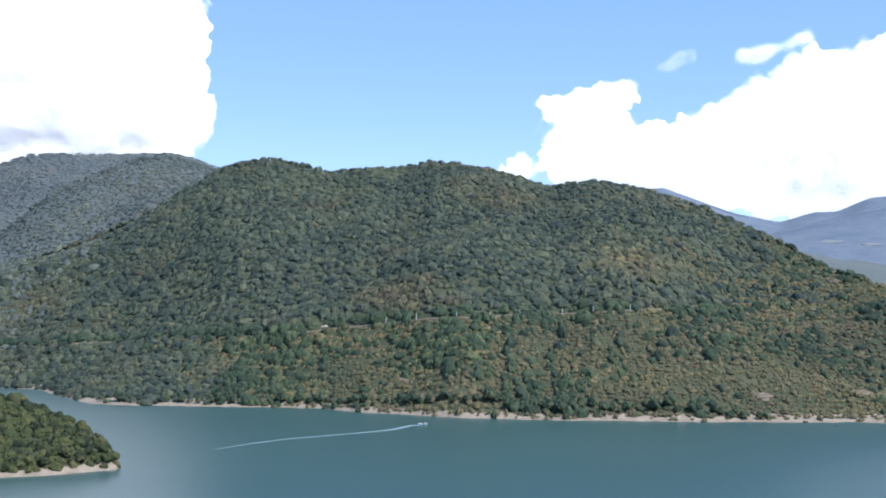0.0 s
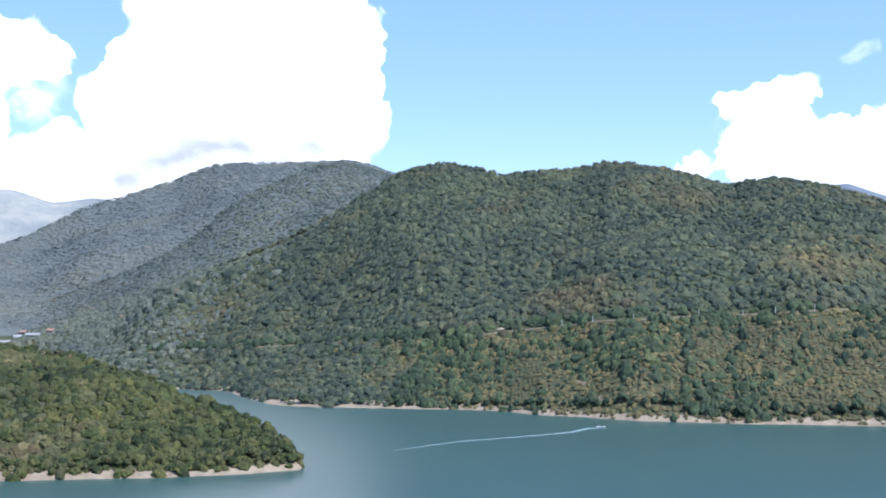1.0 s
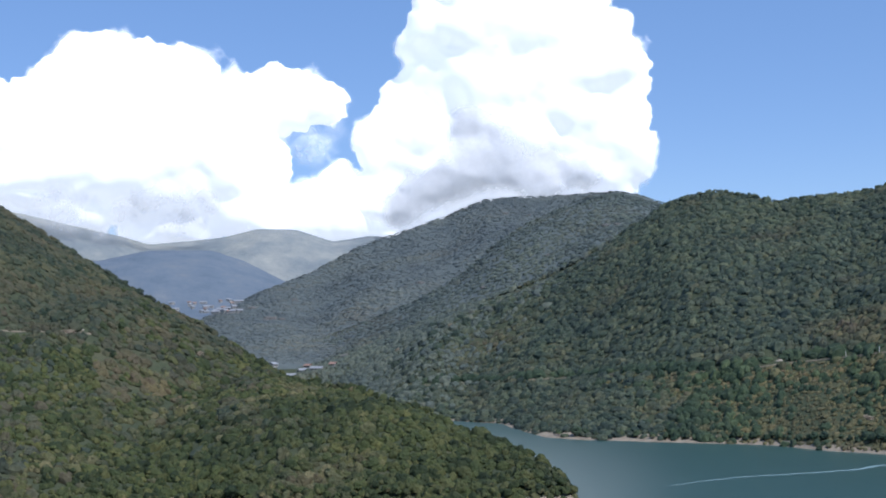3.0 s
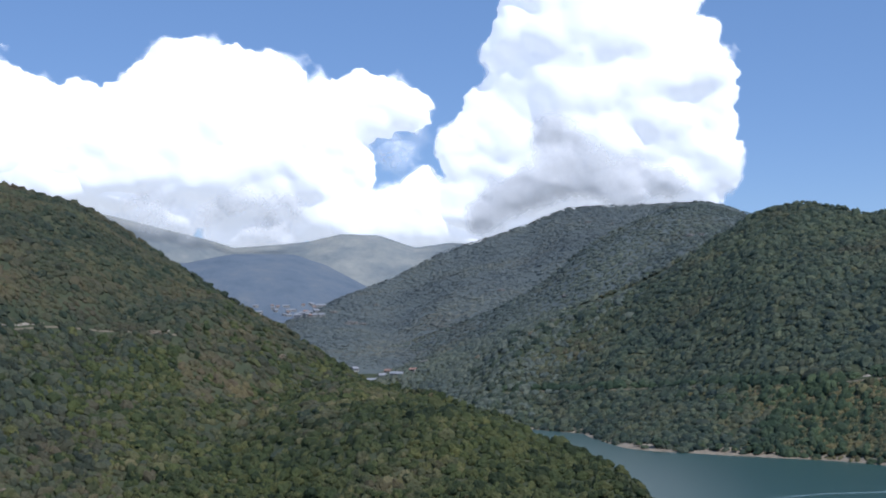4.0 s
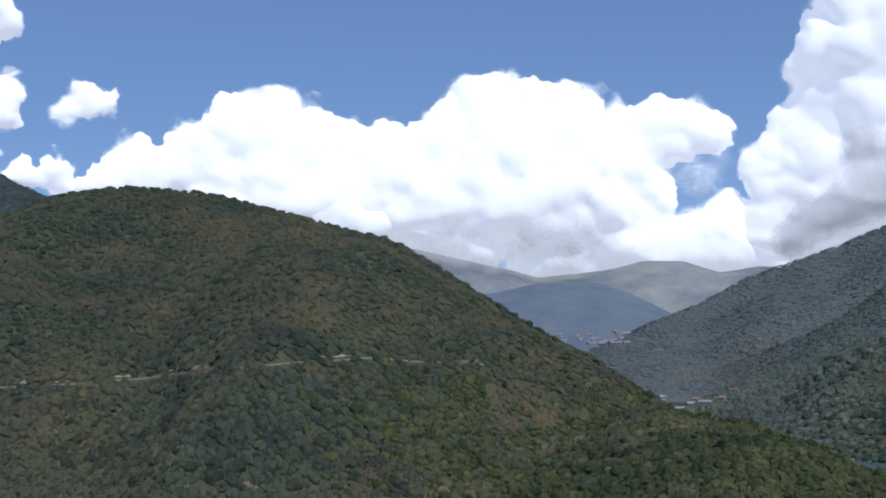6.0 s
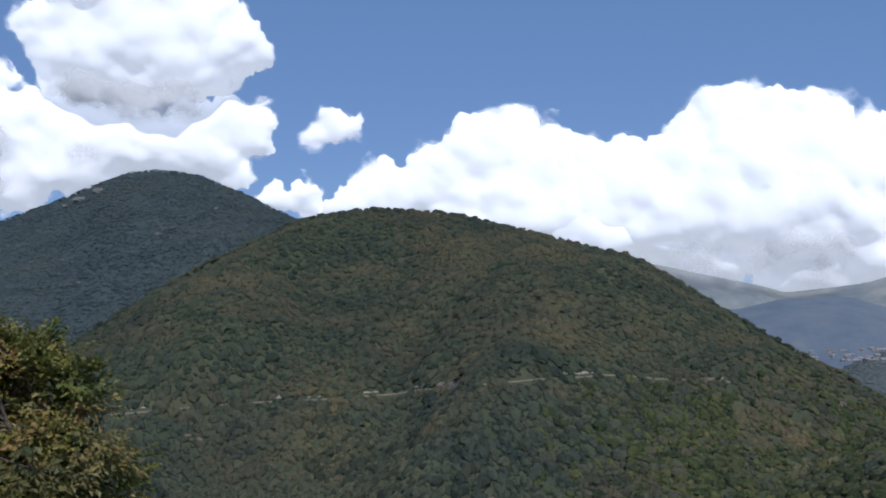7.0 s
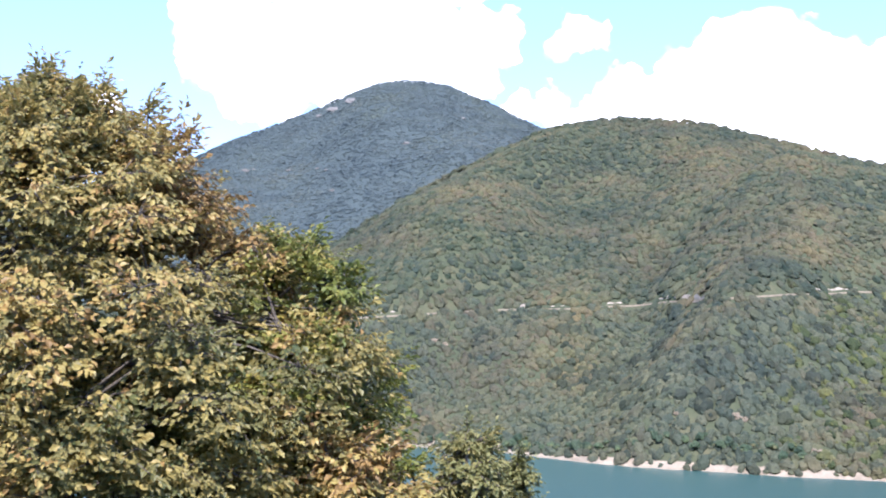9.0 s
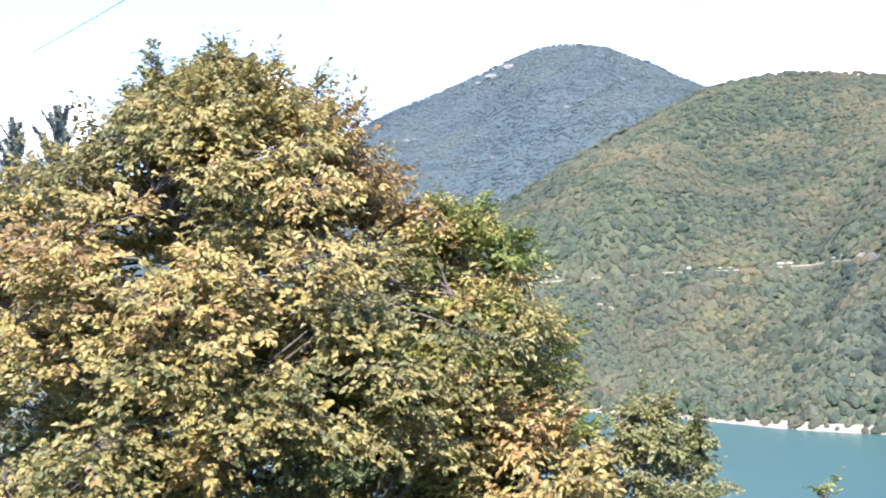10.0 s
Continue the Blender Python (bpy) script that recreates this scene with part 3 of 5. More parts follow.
# leaf colour turns paler and greyer towards the valley head, in place of haze
rng_ = np.random.RandomState(71)
head = np.degrees(np.arctan2(-lake_wood[:, 0], lake_wood[:, 1]))
away = np.hypot(lake_wood[:, 0], lake_wood[:, 1])
pale = (head - 13.5) / 10 + (away - 1380) / 420 + rng_.uniform(-0.5, 0.5, len(head)) > 0.55
above_road = away - np.interp(head, *far_road)
# darker leaf colour paints the shadow band along the road's upper side
roadside = (above_road > 0) & (above_road < 9) & (head > -9) & ~pale
woods("woodland", "tall trees above the road, coloured dark for the shadow band", wood_deep, lake_wood[roadside], plain, 23)
woods("woodland", "dense dark green wood on the hill above the road", wood_shore, lake_wood[~pale & ~roadside], plain, 3)
woods("woodland", "wood on the slope towards the valley head, greyed for haze", wood_middle, lake_wood[pale], plain, 13)
woods("woodland", "olive scrub and dry bushes above the shore", wood_scrub, plant("shore_hill", -25, 16, 815, 1400, 3.5, 1.95, 6, tall=0.75, zone=-1, spread=0.3), low, 6)
woods("woodland", "dark green trees standing in groups among scrub", wood_deep, plant("shore_hill", -25, 16, 815, 1400, 5.4, 3.2, 16, tall=1.0, zone=-1, clumped=-0.06, spread=0.3), plain, 16)
woods("woodland", "wood on a middle ridge, greyed for haze", wood_middle, plant("middle_hill", 6, 34, 1500, 2250, 6.0, 4.0, 17, tall=0.3), rough, 17, True)
woods("woodland", "wood on a long ridge, paled for haze", wood_far, plant("back_hill", 6, 38, 1500, 2650, 7.2, 5.0, 4, tall=0.17), rough, 4, True)
woods("woodland", "dark wood on a tall mountain, its blue tint put in for haze", wood_mountain, plant("dark_mountain", 48, 80, 1450, 2800, 8.2, 5.6, 5, tall=0.15), rough, 5, True)


# ---- clouds ----
def blurred(a, n):
    for _ in range(n):
        p = np.pad(a, 1, mode="edge")
        a = (p[:-2, 1:-1] + p[2:, 1:-1] + p[1:-1, :-2] + p[1:-1, 2:] + 2 * p[1:-1, 1:-1]) / 6
    return a


def cloud(name, label, lobes, seed, r=4620, puffs=60, wisp=1.0, step=0.06, veil=0.0, grey=False):
    """A relief sheet of billows that bulge towards the camera and fray at the edge; lobes, placed to fit the camera's
    view: heading, angle above level, radius, in degrees.
    """
    rng = np.random.RandomState(seed)
    L = np.array(lobes)
    a0, a1 = (L[:, 0] - L[:, 2]).min() - 1.2, (L[:, 0] + L[:, 2]).max() + 1.2
    e0, e1 = (L[:, 1] - L[:, 2]).min() - 0.8, (L[:, 1] + L[:, 2]).max() + 1.2
    A, E = np.meshgrid(np.arange(a0, a1, step), np.arange(e0, e1, step))
    W = A + 0.38 * fractal(A, E, 1.6, 4, seed) + 0.22 * fractal(A, E, 0.5, 3, seed + 9) + 0.15 * fractal(A, E, 0.17, 2, seed + 19)
    V = E + 0.38 * fractal(A, E, 1.6, 4, seed + 1) + 0.22 * fractal(A, E, 0.5, 3, seed + 8) + 0.15 * fractal(A, E, 0.17, 2, seed + 18)
    h = np.zeros_like(A)

    def stamp(ca, ce, size, lift):
        d2 = (W - ca) ** 2 + ((V - ce) * np.where(V < ce, 1.25, 1.0)) ** 2
        np.maximum(h, np.where(d2 < size * size, lift + np.sqrt(np.maximum(size * size - d2, 0)), 0), out=h)

    for la, le, ls in lobes:
        stamp(la, le, ls, 0)
    body = h.copy()
    for la, le, ls in lobes:
        for _ in range(puffs):
            t, q = rng.uniform(0, 6.283), ls * math.sqrt(rng.uniform(0, 1)) * 1.02
            ca, ce = la + q * math.cos(t), le + q * math.sin(t) * (1.0 if math.sin(t) > 0 else 0.8)
            i, j = int((ce - e0) / step), int((ca - a0) / step)
            if 0 <= i < h.shape[0] and 0 <= j < h.shape[1]:
                stamp(ca, ce, ls * rng.choice([0.12, 0.18, 0.26, 0.36]) * rng.uniform(0.8, 1.2), body[i, j] * 0.93)
        for _ in range(puffs):
            t, q = rng.uniform(-0.4, 3.54), ls * rng.uniform(0.88, 1.06)
            stamp(la + q * math.cos(t), le + q * math.sin(t), ls * rng.uniform(0.05, 0.13), 0.02)
    solid = (h > 0).astype(float)
    if veil:
        # a soft sheet with no edge of its own; grey ones paint cloud shade
        wide, thick = (260, 1.15) if L[:, 2].max() > 0.5 else (30, 1.5)
        dense = np.clip(blurred(solid, wide) * thick + 0.5 * fractal(A, E, 1.4, 5, seed + 3) - 0.22, 0, 0.85) * veil
    else:
        # some stretches of the edge are firm, others melt into the sky
        melt = np.clip(0.3 + 1.5 * fractal(A, E, 2.0, 2, seed + 30) - 0.1 * wisp, 0, 1) * 0.9 + 0.06
        crisp = blurred(solid, 3) * (1 - melt) + blurred(solid, 34) * melt + (0.14 + 0.3 * melt) * fractal(A, E, 0.5, 4, seed + 5)
        crisp = np.clip((crisp - 0.42) / 0.46, 0, 1)
        loose = np.clip(blurred(solid, 70) * 1.2 + 1.15 * fractal(A, E, 1.2, 6, seed + 3) - 0.42, 0, 0.66) * wisp
        dense = np.maximum(crisp, loose * (blurred(solid, 60) > 0.02))
    # nothing reaches the rim of the sheet
    rim = np.minimum(np.minimum(A - A.min(), A.max() - A), np.minimum(E - E.min(), E.max() - E))
    dense = dense * np.clip(rim / 0.7, 0, 1)
    relief_ = (blurred(h, 6) * 0.1 + blurred(h, 30) * 0.24 + blurred(h, 110) * 0.36) * math.radians(1) * r
    R = r - relief_
    x, y, z = -R * np.sin(np.radians(A)), R * np.cos(np.radians(A)), 100 + R * np.tan(np.radians(E))
    rows, cols = A.shape
    i, j = np.meshgrid(np.arange(rows - 1), np.arange(cols - 1), indexing="ij")
    quads = np.stack([i * cols + j, (i + 1) * cols + j, (i + 1) * cols + j + 1, i * cols + j + 1], -1).reshape(-1, 4)
    flat = dense.ravel()
    quads = quads[flat[quads].max(1) > 0.02]
    used = np.unique(quads)
    back = np.zeros(rows * cols, int)
    back[used] = np.arange(len(used))
    ob = mesh_object(name, np.stack([x, y, z], -1).reshape(-1, 3)[used], back[quads], cloud_shade if grey else cloud_mat)
    at = ob.data.attributes.new("thickness", "FLOAT", "POINT")
    at.data.foreach_set("value", flat[used].astype(np.float32))
    return tagged(ob, label, "cloud", "clouds over the hills", "stuff")


cloud("cloud", "towering white cumulus cloud with a grey base", [(17.3, 16.6, 3.56), (17.3, 13.1, 3.81), (19.9, 13.2, 1.54), (15.0, 13.5, 2.01), (13.8, 11.2, 2.24), (12.8, 9.7, 1.85), (12.6, 7.4, 1.78), (12.0, 6.1, 1.23), (16.4, 9.5, 3.79), (20.0, 10.9, 2.31), (21.0, 9.4, 1.8), (22.1, 7.8, 1.93), (19.0, 7.0, 2.81), (15.6, 6.4, 2.27), (21.6, 5.8, 1.54), (23.2, 5.0, 1.42), (13.9, 6.1, 1.49), (20.6, 4.7, 1.1), (22.2, 4.1, 1.0)], 1)
cloud("cloud", "wide bright bank of white cumulus cloud", [(43.7, 9.5, 1.5), (42.0, 9.1, 1.36), (40.6, 8.7, 1.48), (37.5, 9.8, 1.52), (35.9, 10.6, 1.79), (33.6, 10.1, 1.89), (32.0, 10.4, 1.47), (31.0, 9.1, 1.4), (28.9, 9.0, 1.54), (27.4, 9.6, 1.49), (25.9, 9.3, 0.9), (28.9, 6.8, 1.41), (32.0, 7.1, 3.05), (35.1, 7.0, 3.24), (38.4, 7.0, 2.68), (41.3, 6.9, 2.37), (43.7, 6.8, 2.08), (30.0, 5.0, 1.53), (33.3, 4.7, 1.77), (36.4, 5.0, 1.73), (29.6, 4.1, 0.8), (31.6, 4.0, 0.9), (34.2, 3.9, 0.95), (36.8, 4.2, 1.0), (38.8, 5.0, 1.2)], 2)
cloud("cloud", "bright heap of white cumulus behind a wooded hill", [(37.8, 9.2, 1.54), (40.6, 8.8, 1.31), (42.1, 8.6, 1.47), (44.0, 9.2, 1.59), (46.0, 10.0, 1.67), (47.4, 9.8, 1.68), (49.0, 9.1, 1.5), (50.5, 8.3, 1.42), (51.6, 8.6, 1.16), (52.7, 7.8, 1.23), (53.7, 7.4, 0.77), (38.9, 6.4, 2.25), (42.2, 6.5, 2.29), (45.3, 7.2, 2.31), (47.9, 7.5, 1.81)], 22)
cloud("cloud", "low white cumulus puffs in a gap between clouds", [(25.8, 4.5, 1.42), (25.0, 5.5, 1.08), (27.1, 4.2, 1.29), (28.4, 4.5, 1.54), (23.6, 7.9, 0.67), (24.2, 4.5, 1.03), (25.5, 9.8, 0.64), (24.6, 3.7, 0.9), (26.0, 3.6, 0.9), (22.9, 3.8, 0.8)], 8)
cloud("cloud", "heaped white cumulus cloud with grey underside", [(63.6, 17.6, 3.27), (66.7, 14.7, 1.53), (64.4, 15.1, 2.63), (62.3, 14.9, 2.66), (59.9, 14.9, 2.04), (58.3, 14.4, 1.28), (63.1, 13.6, 1.89), (65.9, 13.8, 1.74), (60.2, 13.7, 1.53)], 3, r=4560, wisp=1.5)
cloud("cloud", "broken white cumulus cloud above the mountain", [(71.0, 13.6, 1.14), (69.9, 12.9, 1.15), (71.7, 12.1, 1.18), (70.6, 11.5, 1.55), (69.4, 11.3, 1.4), (70.8, 10.0, 1.54), (68.9, 9.9, 1.4), (69.6, 8.1, 0.96), (67.8, 11.3, 1.17), (66.1, 10.7, 1.36), (66.9, 9.4, 1.43), (64.3, 10.5, 1.38), (63.0, 10.9, 1.13), (62.3, 10.0, 1.27), (60.2, 11.3, 1.12), (58.9, 11.4, 1.15), (57.9, 11.4, 0.87), (58.2, 10.5, 0.92), (60.2, 10.1, 1.28), (68.1, 8.2, 0.97), (58.8, 8.7, 0.67), (56.9, 8.0, 0.72), (55.5, 8.0, 0.72), (54.9, 7.4, 0.46), (65.3, 9.2, 1.24)], 4, wisp=1.9)
cloud("cloud", "small torn white cloud", [(54.2, 11.4, 0.67), (53.4, 11.7, 0.41), (55.1, 11.0, 0.41)], 5, wisp=1.3)
cloud("cloud", "bright white cumulus bank with grey patches", [(-5.6, 7.1, 0.97), (-7.2, 7.2, 1.07), (-8.3, 7.8, 0.51), (-5.9, 5.3, 1.23), (-7.7, 5.6, 1.52), (-9.7, 5.0, 1.25), (-11.8, 5.2, 1.43), (-13.5, 6.0, 1.46), (-15.2, 6.4, 1.63), (-16.9, 7.6, 1.65), (-18.8, 7.5, 1.8), (-20.4, 7.2, 2.27), (-16.2, 4.4, 1.9), (-18.6, 4.6, 1.86), (-13.2, 4.2, 1.47), (-10.7, 4.0, 1.12), (-14.2, 2.8, 0.44), (-7.4, 4.1, 1.1), (-5.8, 4.2, 0.8), (-9.2, 3.7, 1.0), (-12.2, 3.2, 0.9), (-14.6, 2.9, 0.9), (-16.6, 3.1, 1.1), (-18.9, 3.3, 1.2)], 6)
cloud("cloud", "small white cloud peeping over the ridge", [(-3.4, 4.6, 0.69)], 9)
cloud("cloud", "thin torn strip of high cloud", [(-16.4, 9.95, 0.3), (-16.0, 9.8, 0.34), (-15.5, 9.65, 0.36), (-15.0, 9.52, 0.36), (-14.5, 9.4, 0.34), (-14.0, 9.32, 0.32), (-13.5, 9.3, 0.28)], 10, veil=0.72)
cloud("cloud", "faint wisp of high cloud", [(-11.2, 9.36, 0.26), (-10.8, 9.26, 0.28), (-10.4, 9.16, 0.26), (-10.0, 9.06, 0.2)], 12, veil=0.45)
cloud("cloud", "small low white cloud beside the mountain", [(75.9, 7.7, 0.75), (75.3, 7.2, 0.52), (76.5, 7.0, 0.56)], 7, wisp=1.3)
cloud("cloud", "low white cloud behind the trees", [(87.1, 6.1, 2.07), (84.7, 5.6, 1.42), (90.3, 6.2, 2.65)], 27, wisp=1.3)
# grey sheets hung before the white clouds as their painted shade
cloud("cloud", "grey sheet painting shade on the cloud base over the high ridge", [(37.6, 4.2, 1.1), (35.6, 3.8, 0.99), (33.3, 3.7, 0.81), (31.5, 3.7, 0.64), (29.4, 3.8, 0.56), (27.4, 3.8, 0.51), (38.9, 4.9, 0.97), (33.4, 5.2, 1.2), (31.1, 4.8, 1.28), (37.1, 5.6, 0.86), (35.4, 4.5, 0.97), (32.3, 3.9, 0.59)], 14, r=4200, veil=0.6, grey=True)
cloud("cloud", "blue grey sheet painting the shaded base of the towering cloud", [(19.5, 6.2, 1.54), (21.1, 5.4, 1.29), (17.4, 6.7, 1.52), (16.1, 5.8, 1.39), (22.4, 4.5, 1.03), (14.1, 6.1, 1.12), (19.0, 8.6, 1.02)], 15, r=4200, veil=0.9, grey=True)
cloud("cloud", "grey sheet painting the shaded underside of a heaped cloud", [(63.0, 12.2, 1.01), (64.9, 12.4, 0.87), (61.0, 12.5, 0.89), (66.1, 12.7, 0.74), (58.9, 13.2, 0.64)], 18, r=4200, veil=1.0, grey=True)
cloud("cloud", "grey sheet painting the shaded side of the broken cloud", [(70.6, 10.3, 1.07), (69.1, 10.1, 0.85), (71.5, 9.3, 0.71), (69.8, 8.3, 0.72), (65.6, 9.8, 0.62)], 19, r=4200, veil=0.95, grey=True)
cloud("cloud", "thin white veil between two clouds", [(26.8, 8.0, 0.9), (25.2, 8.6, 0.72), (25.8, 7.1, 0.72)], 16, r=4640, veil=0.55)
cloud("cloud", "grey sheet painting shaded patches on the cumulus bank", [(-15.2, 4.9, 1.08), (-17.1, 5.1, 0.94), (-14.0, 5.2, 0.73), (-18.1, 3.6, 0.82), (-16.2, 3.4, 0.71)], 20, r=4200, veil=0.7, grey=True)


# ---- things on the hills and the lake ----
def part(name, bm, material, parent, label="", smooth_faces=False):
    """A bmesh as one mesh object under a thing or a part."""
    me = bpy.data.meshes.new(name)
    bm.to_mesh(me)
    bm.free()
    me.materials.append(material)
    me.polygons.foreach_set("use_smooth", [smooth_faces] * len(me.polygons))
    ob = new(name, me)
    ob.parent = parent
    return tagged(ob, label) if label else ob


def thing(name, label, category, m, group="", kind=""):
    ob = new(name)
    ob.empty_display_size = 0.2
    ob.matrix_world = m
    return tagged(ob, label, category, group, kind)


def box(bm, lo, hi, bevel=0.0):
    made = bmesh.ops.create_cube(bm, size=1)
    c, d = [(p + q) / 2 for p, q in zip(lo, hi)], [q - p for p, q in zip(lo, hi)]
    for v in made["verts"]:
        v.co = Vector([c[k] + v.co[k] * d[k] for k in range(3)])
    if bevel:
        edges = {e for v in made["verts"] for e in v.link_edges}
        bmesh.ops.bevel(bm, geom=list(edges), offset=bevel, segments=1, affect="EDGES")


def plain_material(name, colour, roughness=0.8, scale=3.0, spread=0.3):
    m, nodes, link, b = shader(name, roughness, 0.3)
    r = ramp(nodes, [(0.3, tuple(c * (1 - spread) for c in colour)), (0.7, tuple(min(1, c * (1 + spread)) for c in colour))])
    f = grain(nodes, link, scale, 6, 0.65)
    link(f, r.inputs[0])
    link(r.outputs[0], b.inputs["Base Color"])
    relief(nodes, link, b, f, 0.4, 0.05)
    return m


def sighted(az, angle, r_from=600, r_to=4400):
    """The place on the slopes on that line of sight."""
    r = road_distance(az, angle, r_from, r_to)
    return r, spot(az, r, float(land(az, r)))


road_mat = plain_material("gravel_road", (0.19, 0.16, 0.115), 0.95, 0.4)


def road(name, label, line, k=1.0):
    az, r = line
    z = land(az, r)
    for _ in range(4):
        z[1:-1] = (z[:-2] + 2 * z[1:-1] + z[2:]) / 4
    rows = []
    for dr, dz in ((-5.0, -2.4), (-2.5, 0.2), (3.0, 0.3), (5.0, 2.2)):
        q = r + dr * k
        rows.append(np.stack([-q * np.sin(np.radians(az)), q * np.cos(np.radians(az)), z + dz * k], -1))
    m = len(az)
    f = [[k * m + i, k * m + i + 1, (k + 1) * m + i + 1, (k + 1) * m + i] for k in range(3) for i in range(m - 1)]
    ob = mesh_object(name, np.concatenate(rows), f, road_mat, False)
    return tagged(ob, label, "road", kind="structure")


road("road", "pale gravel road cut into the wooded hillside", near_road, 0.45)
road("road", "narrow road along the lake hill between trees", far_road, 0.36)


def rock(label, az, angle, wide, high, deep, seed, r_from=600):
    """A bare outcrop half buried in the slope."""
    r, p = sighted(az, angle, r_from)
    wide, high = (wide * 0.75, high * 0.8) if r < 1500 else (wide, high)
    bm = bmesh.new()
    bmesh.ops.create_icosphere(bm, subdivisions=4, radius=1)
    off = Vector((seed * 7.7, seed, 0))
    for v in bm.verts:
        d = v.co.copy()
        k = 1 + 0.45 * noise.noise(d * 1.7 + off) + 0.28 * noise.noise(d * 4.5 + off) + 0.12 * noise.noise(d * 11 + off)
        v.co = Vector((d.x * wide / 2 * k, d.y * deep / 2 * k, d.z * high / 2 * k))
    me = bpy.data.meshes.new("rock_outcrop")
    bm.to_mesh(me)
    bm.free()
    # farther outcrops take duller rock, the farthest the haze tinted ridge colour
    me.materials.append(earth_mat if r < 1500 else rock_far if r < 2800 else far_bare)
    ob = new("rock_outcrop", me)
    ob.matrix_world = Matrix.Translation(p + Vector((0, 0, high * 0.22))) @ pose(0, 0, 0, 24, 0, az)
    return tagged(ob, label, "rock", "pale rock outcrops on the slopes")


ROCKS = [(64.75, 8.3, 26, 5, 30), (65.5, 7.9, 30, 4, 28), (66.2, 7.6, 16, 3, 16), (69.6, 5.0, 15, 6, 8), (69.2, 5.08, 7, 4, 6), (67.6, 5.06, 9, 4, 6), (66.3, 5.15, 6, 4, 6), (65.9, 5.1, 6, 4, 6), (65.6, 4.15, 8, 4, 6), (59.6, 7.55, 9, 4, 9), (62.2, 6.38, 11, 5, 8),
         (20.1, -.86, 10, 6, 7), (19.95, -.95, 6, 4, 5), (17.5, 4.3, 12, 4, 8), (16.4, 4.2, 7, 3, 6), (12.9, 3.6, 12, 4, 8), (12.4, 3.65, 8, 4, 6), (15.6, 2.3, 8, 4, 6), (18.6, .9, 9, 4, 6), (21.5, 1.2, 14, 4, 8),
         (28.4, -.26, 22, 5, 10), (27.9, -.3, 11, 4, 7), (29.2, .25, 14, 4, 8), (27.3, .6, 9, 3, 7), (25.0, -2.1, 15, 5, 8), (22.6, -1.9, 9, 5, 6), (31.6, -1.85, 7, 5, 5),
         (60.35, -2.9, 6, 4, 5), (60.9, -2.75, 9, 3, 5), (47.2, -6.1, 9, 5, 6), (46.8, -6.2, 5, 3, 4), (43.8, -7.5, 10, 3.5, 5), (49.8, -6.0, 5, 3, 4), (37.3, -.6, 12, 3, 4), (36.7, -.7, 6, 2, 3),
         (-14.4, -5.8, 17, 3.5, 10), (-18.6, -5.5, 18, 3.5, 9), (-19.6, -5.6, 12, 3, 8), (1.7, -5.3, 10, 3, 7), (0.9, -5.9, 6, 2.5, 5), (2.0, -3.1, 6, 3, 4), (-17.5, -.6, 12, 4, 7), (-9.4, 1.3, 7, 3, 5), (-17.4, 1.15, 40, 5, 18), (-19, 1.0, 46, 5, 18)]
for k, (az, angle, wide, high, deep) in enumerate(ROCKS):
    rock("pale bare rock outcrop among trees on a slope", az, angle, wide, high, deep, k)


def rock_bank(line, a0, a1, high, seed):
    """A ragged pale cutting on the upper side of the road."""
    rng = random.Random(seed)
    az = np.arange(a0, a1, 0.09)
    r = np.interp(az, *line)
    z = np.interp(az, line[0], land(*line))
    verts, faces = [], []
    for k, (a, q, h) in enumerate(zip(az, r, z)):
        t = high * (0.5 + 0.9 * abs(noise.noise(Vector((a * 2.3, seed, 0))))) * min(1, 4 * min(k, len(az) - 1 - k) / len(az) + 0.25) * rng.uniform(0.75, 1.15)
        for dr, dz in ((2.2, -0.4), (2.6 + rng.uniform(0, 0.6), t * 0.5), (3.4 + rng.uniform(0, 0.8), t), (5.5, t * 0.9)):
            verts.append(spot(a, q + dr, h + 0.6 + dz)[:])
        if k:
            for c in range(3):
                b0 = (k - 1) * 4 + c
                faces.append([b0, b0 + 4, b0 + 5, b0 + 1])
    return tagged(mesh_object("rock_bank", verts, faces, rock_mat, False), "ragged pale rock cutting above the hillside road", "rock bank", "road cuttings")


for k, (a0, a1, high) in enumerate(CUTTINGS):
    rock_bank(near_road, a0, a1, high, k + 3)
for k, (a0, a1, high) in enumerate([(4.6, 5.8, 3.0), (2.4, 3.1, 1.8), (-11.5, -10.4, 2.0)]):
    rock_bank(far_road, a0, a1, high, k + 30)

# white roadside posts
post_mat = plain_material("pale_concrete", (0.6, 0.58, 0.54), 0.8, 2.0, 0.15)
for az in (-0.65, -2.2, -3.57, -5.51, -6.91, 1.2, 2.6, -8.6):
    r = float(np.interp(az, *far_road)) - 3.4
    bm = bmesh.new()
    bmesh.ops.create_cone(bm, cap_ends=True, segments=8, radius1=0.26, radius2=0.2, depth=4.4)
    post = part("road_post", bm, post_mat, None)
    post.matrix_world = Matrix.Translation(spot(az, r, float(land(az, r + 3.4)) + 2.0))
    tagged(post, "pale concrete post beside the hillside road", "post", "posts along the road")

# houses in the valley
plaster = plain_material("white_plaster", (0.33, 0.325, 0.31), 0.85, 0.8, 0.12)
roof_red = plain_material("rusty_roof", (0.32, 0.20, 0.15), 0.7, 0.8, 0.25)
roof_grey = plain_material("zinc_roof", (0.30, 0.31, 0.32), 0.6, 0.8, 0.15)
glass_dark = plain_material("dark_window", (0.03, 0.035, 0.04), 0.2, 0.8, 0.2)


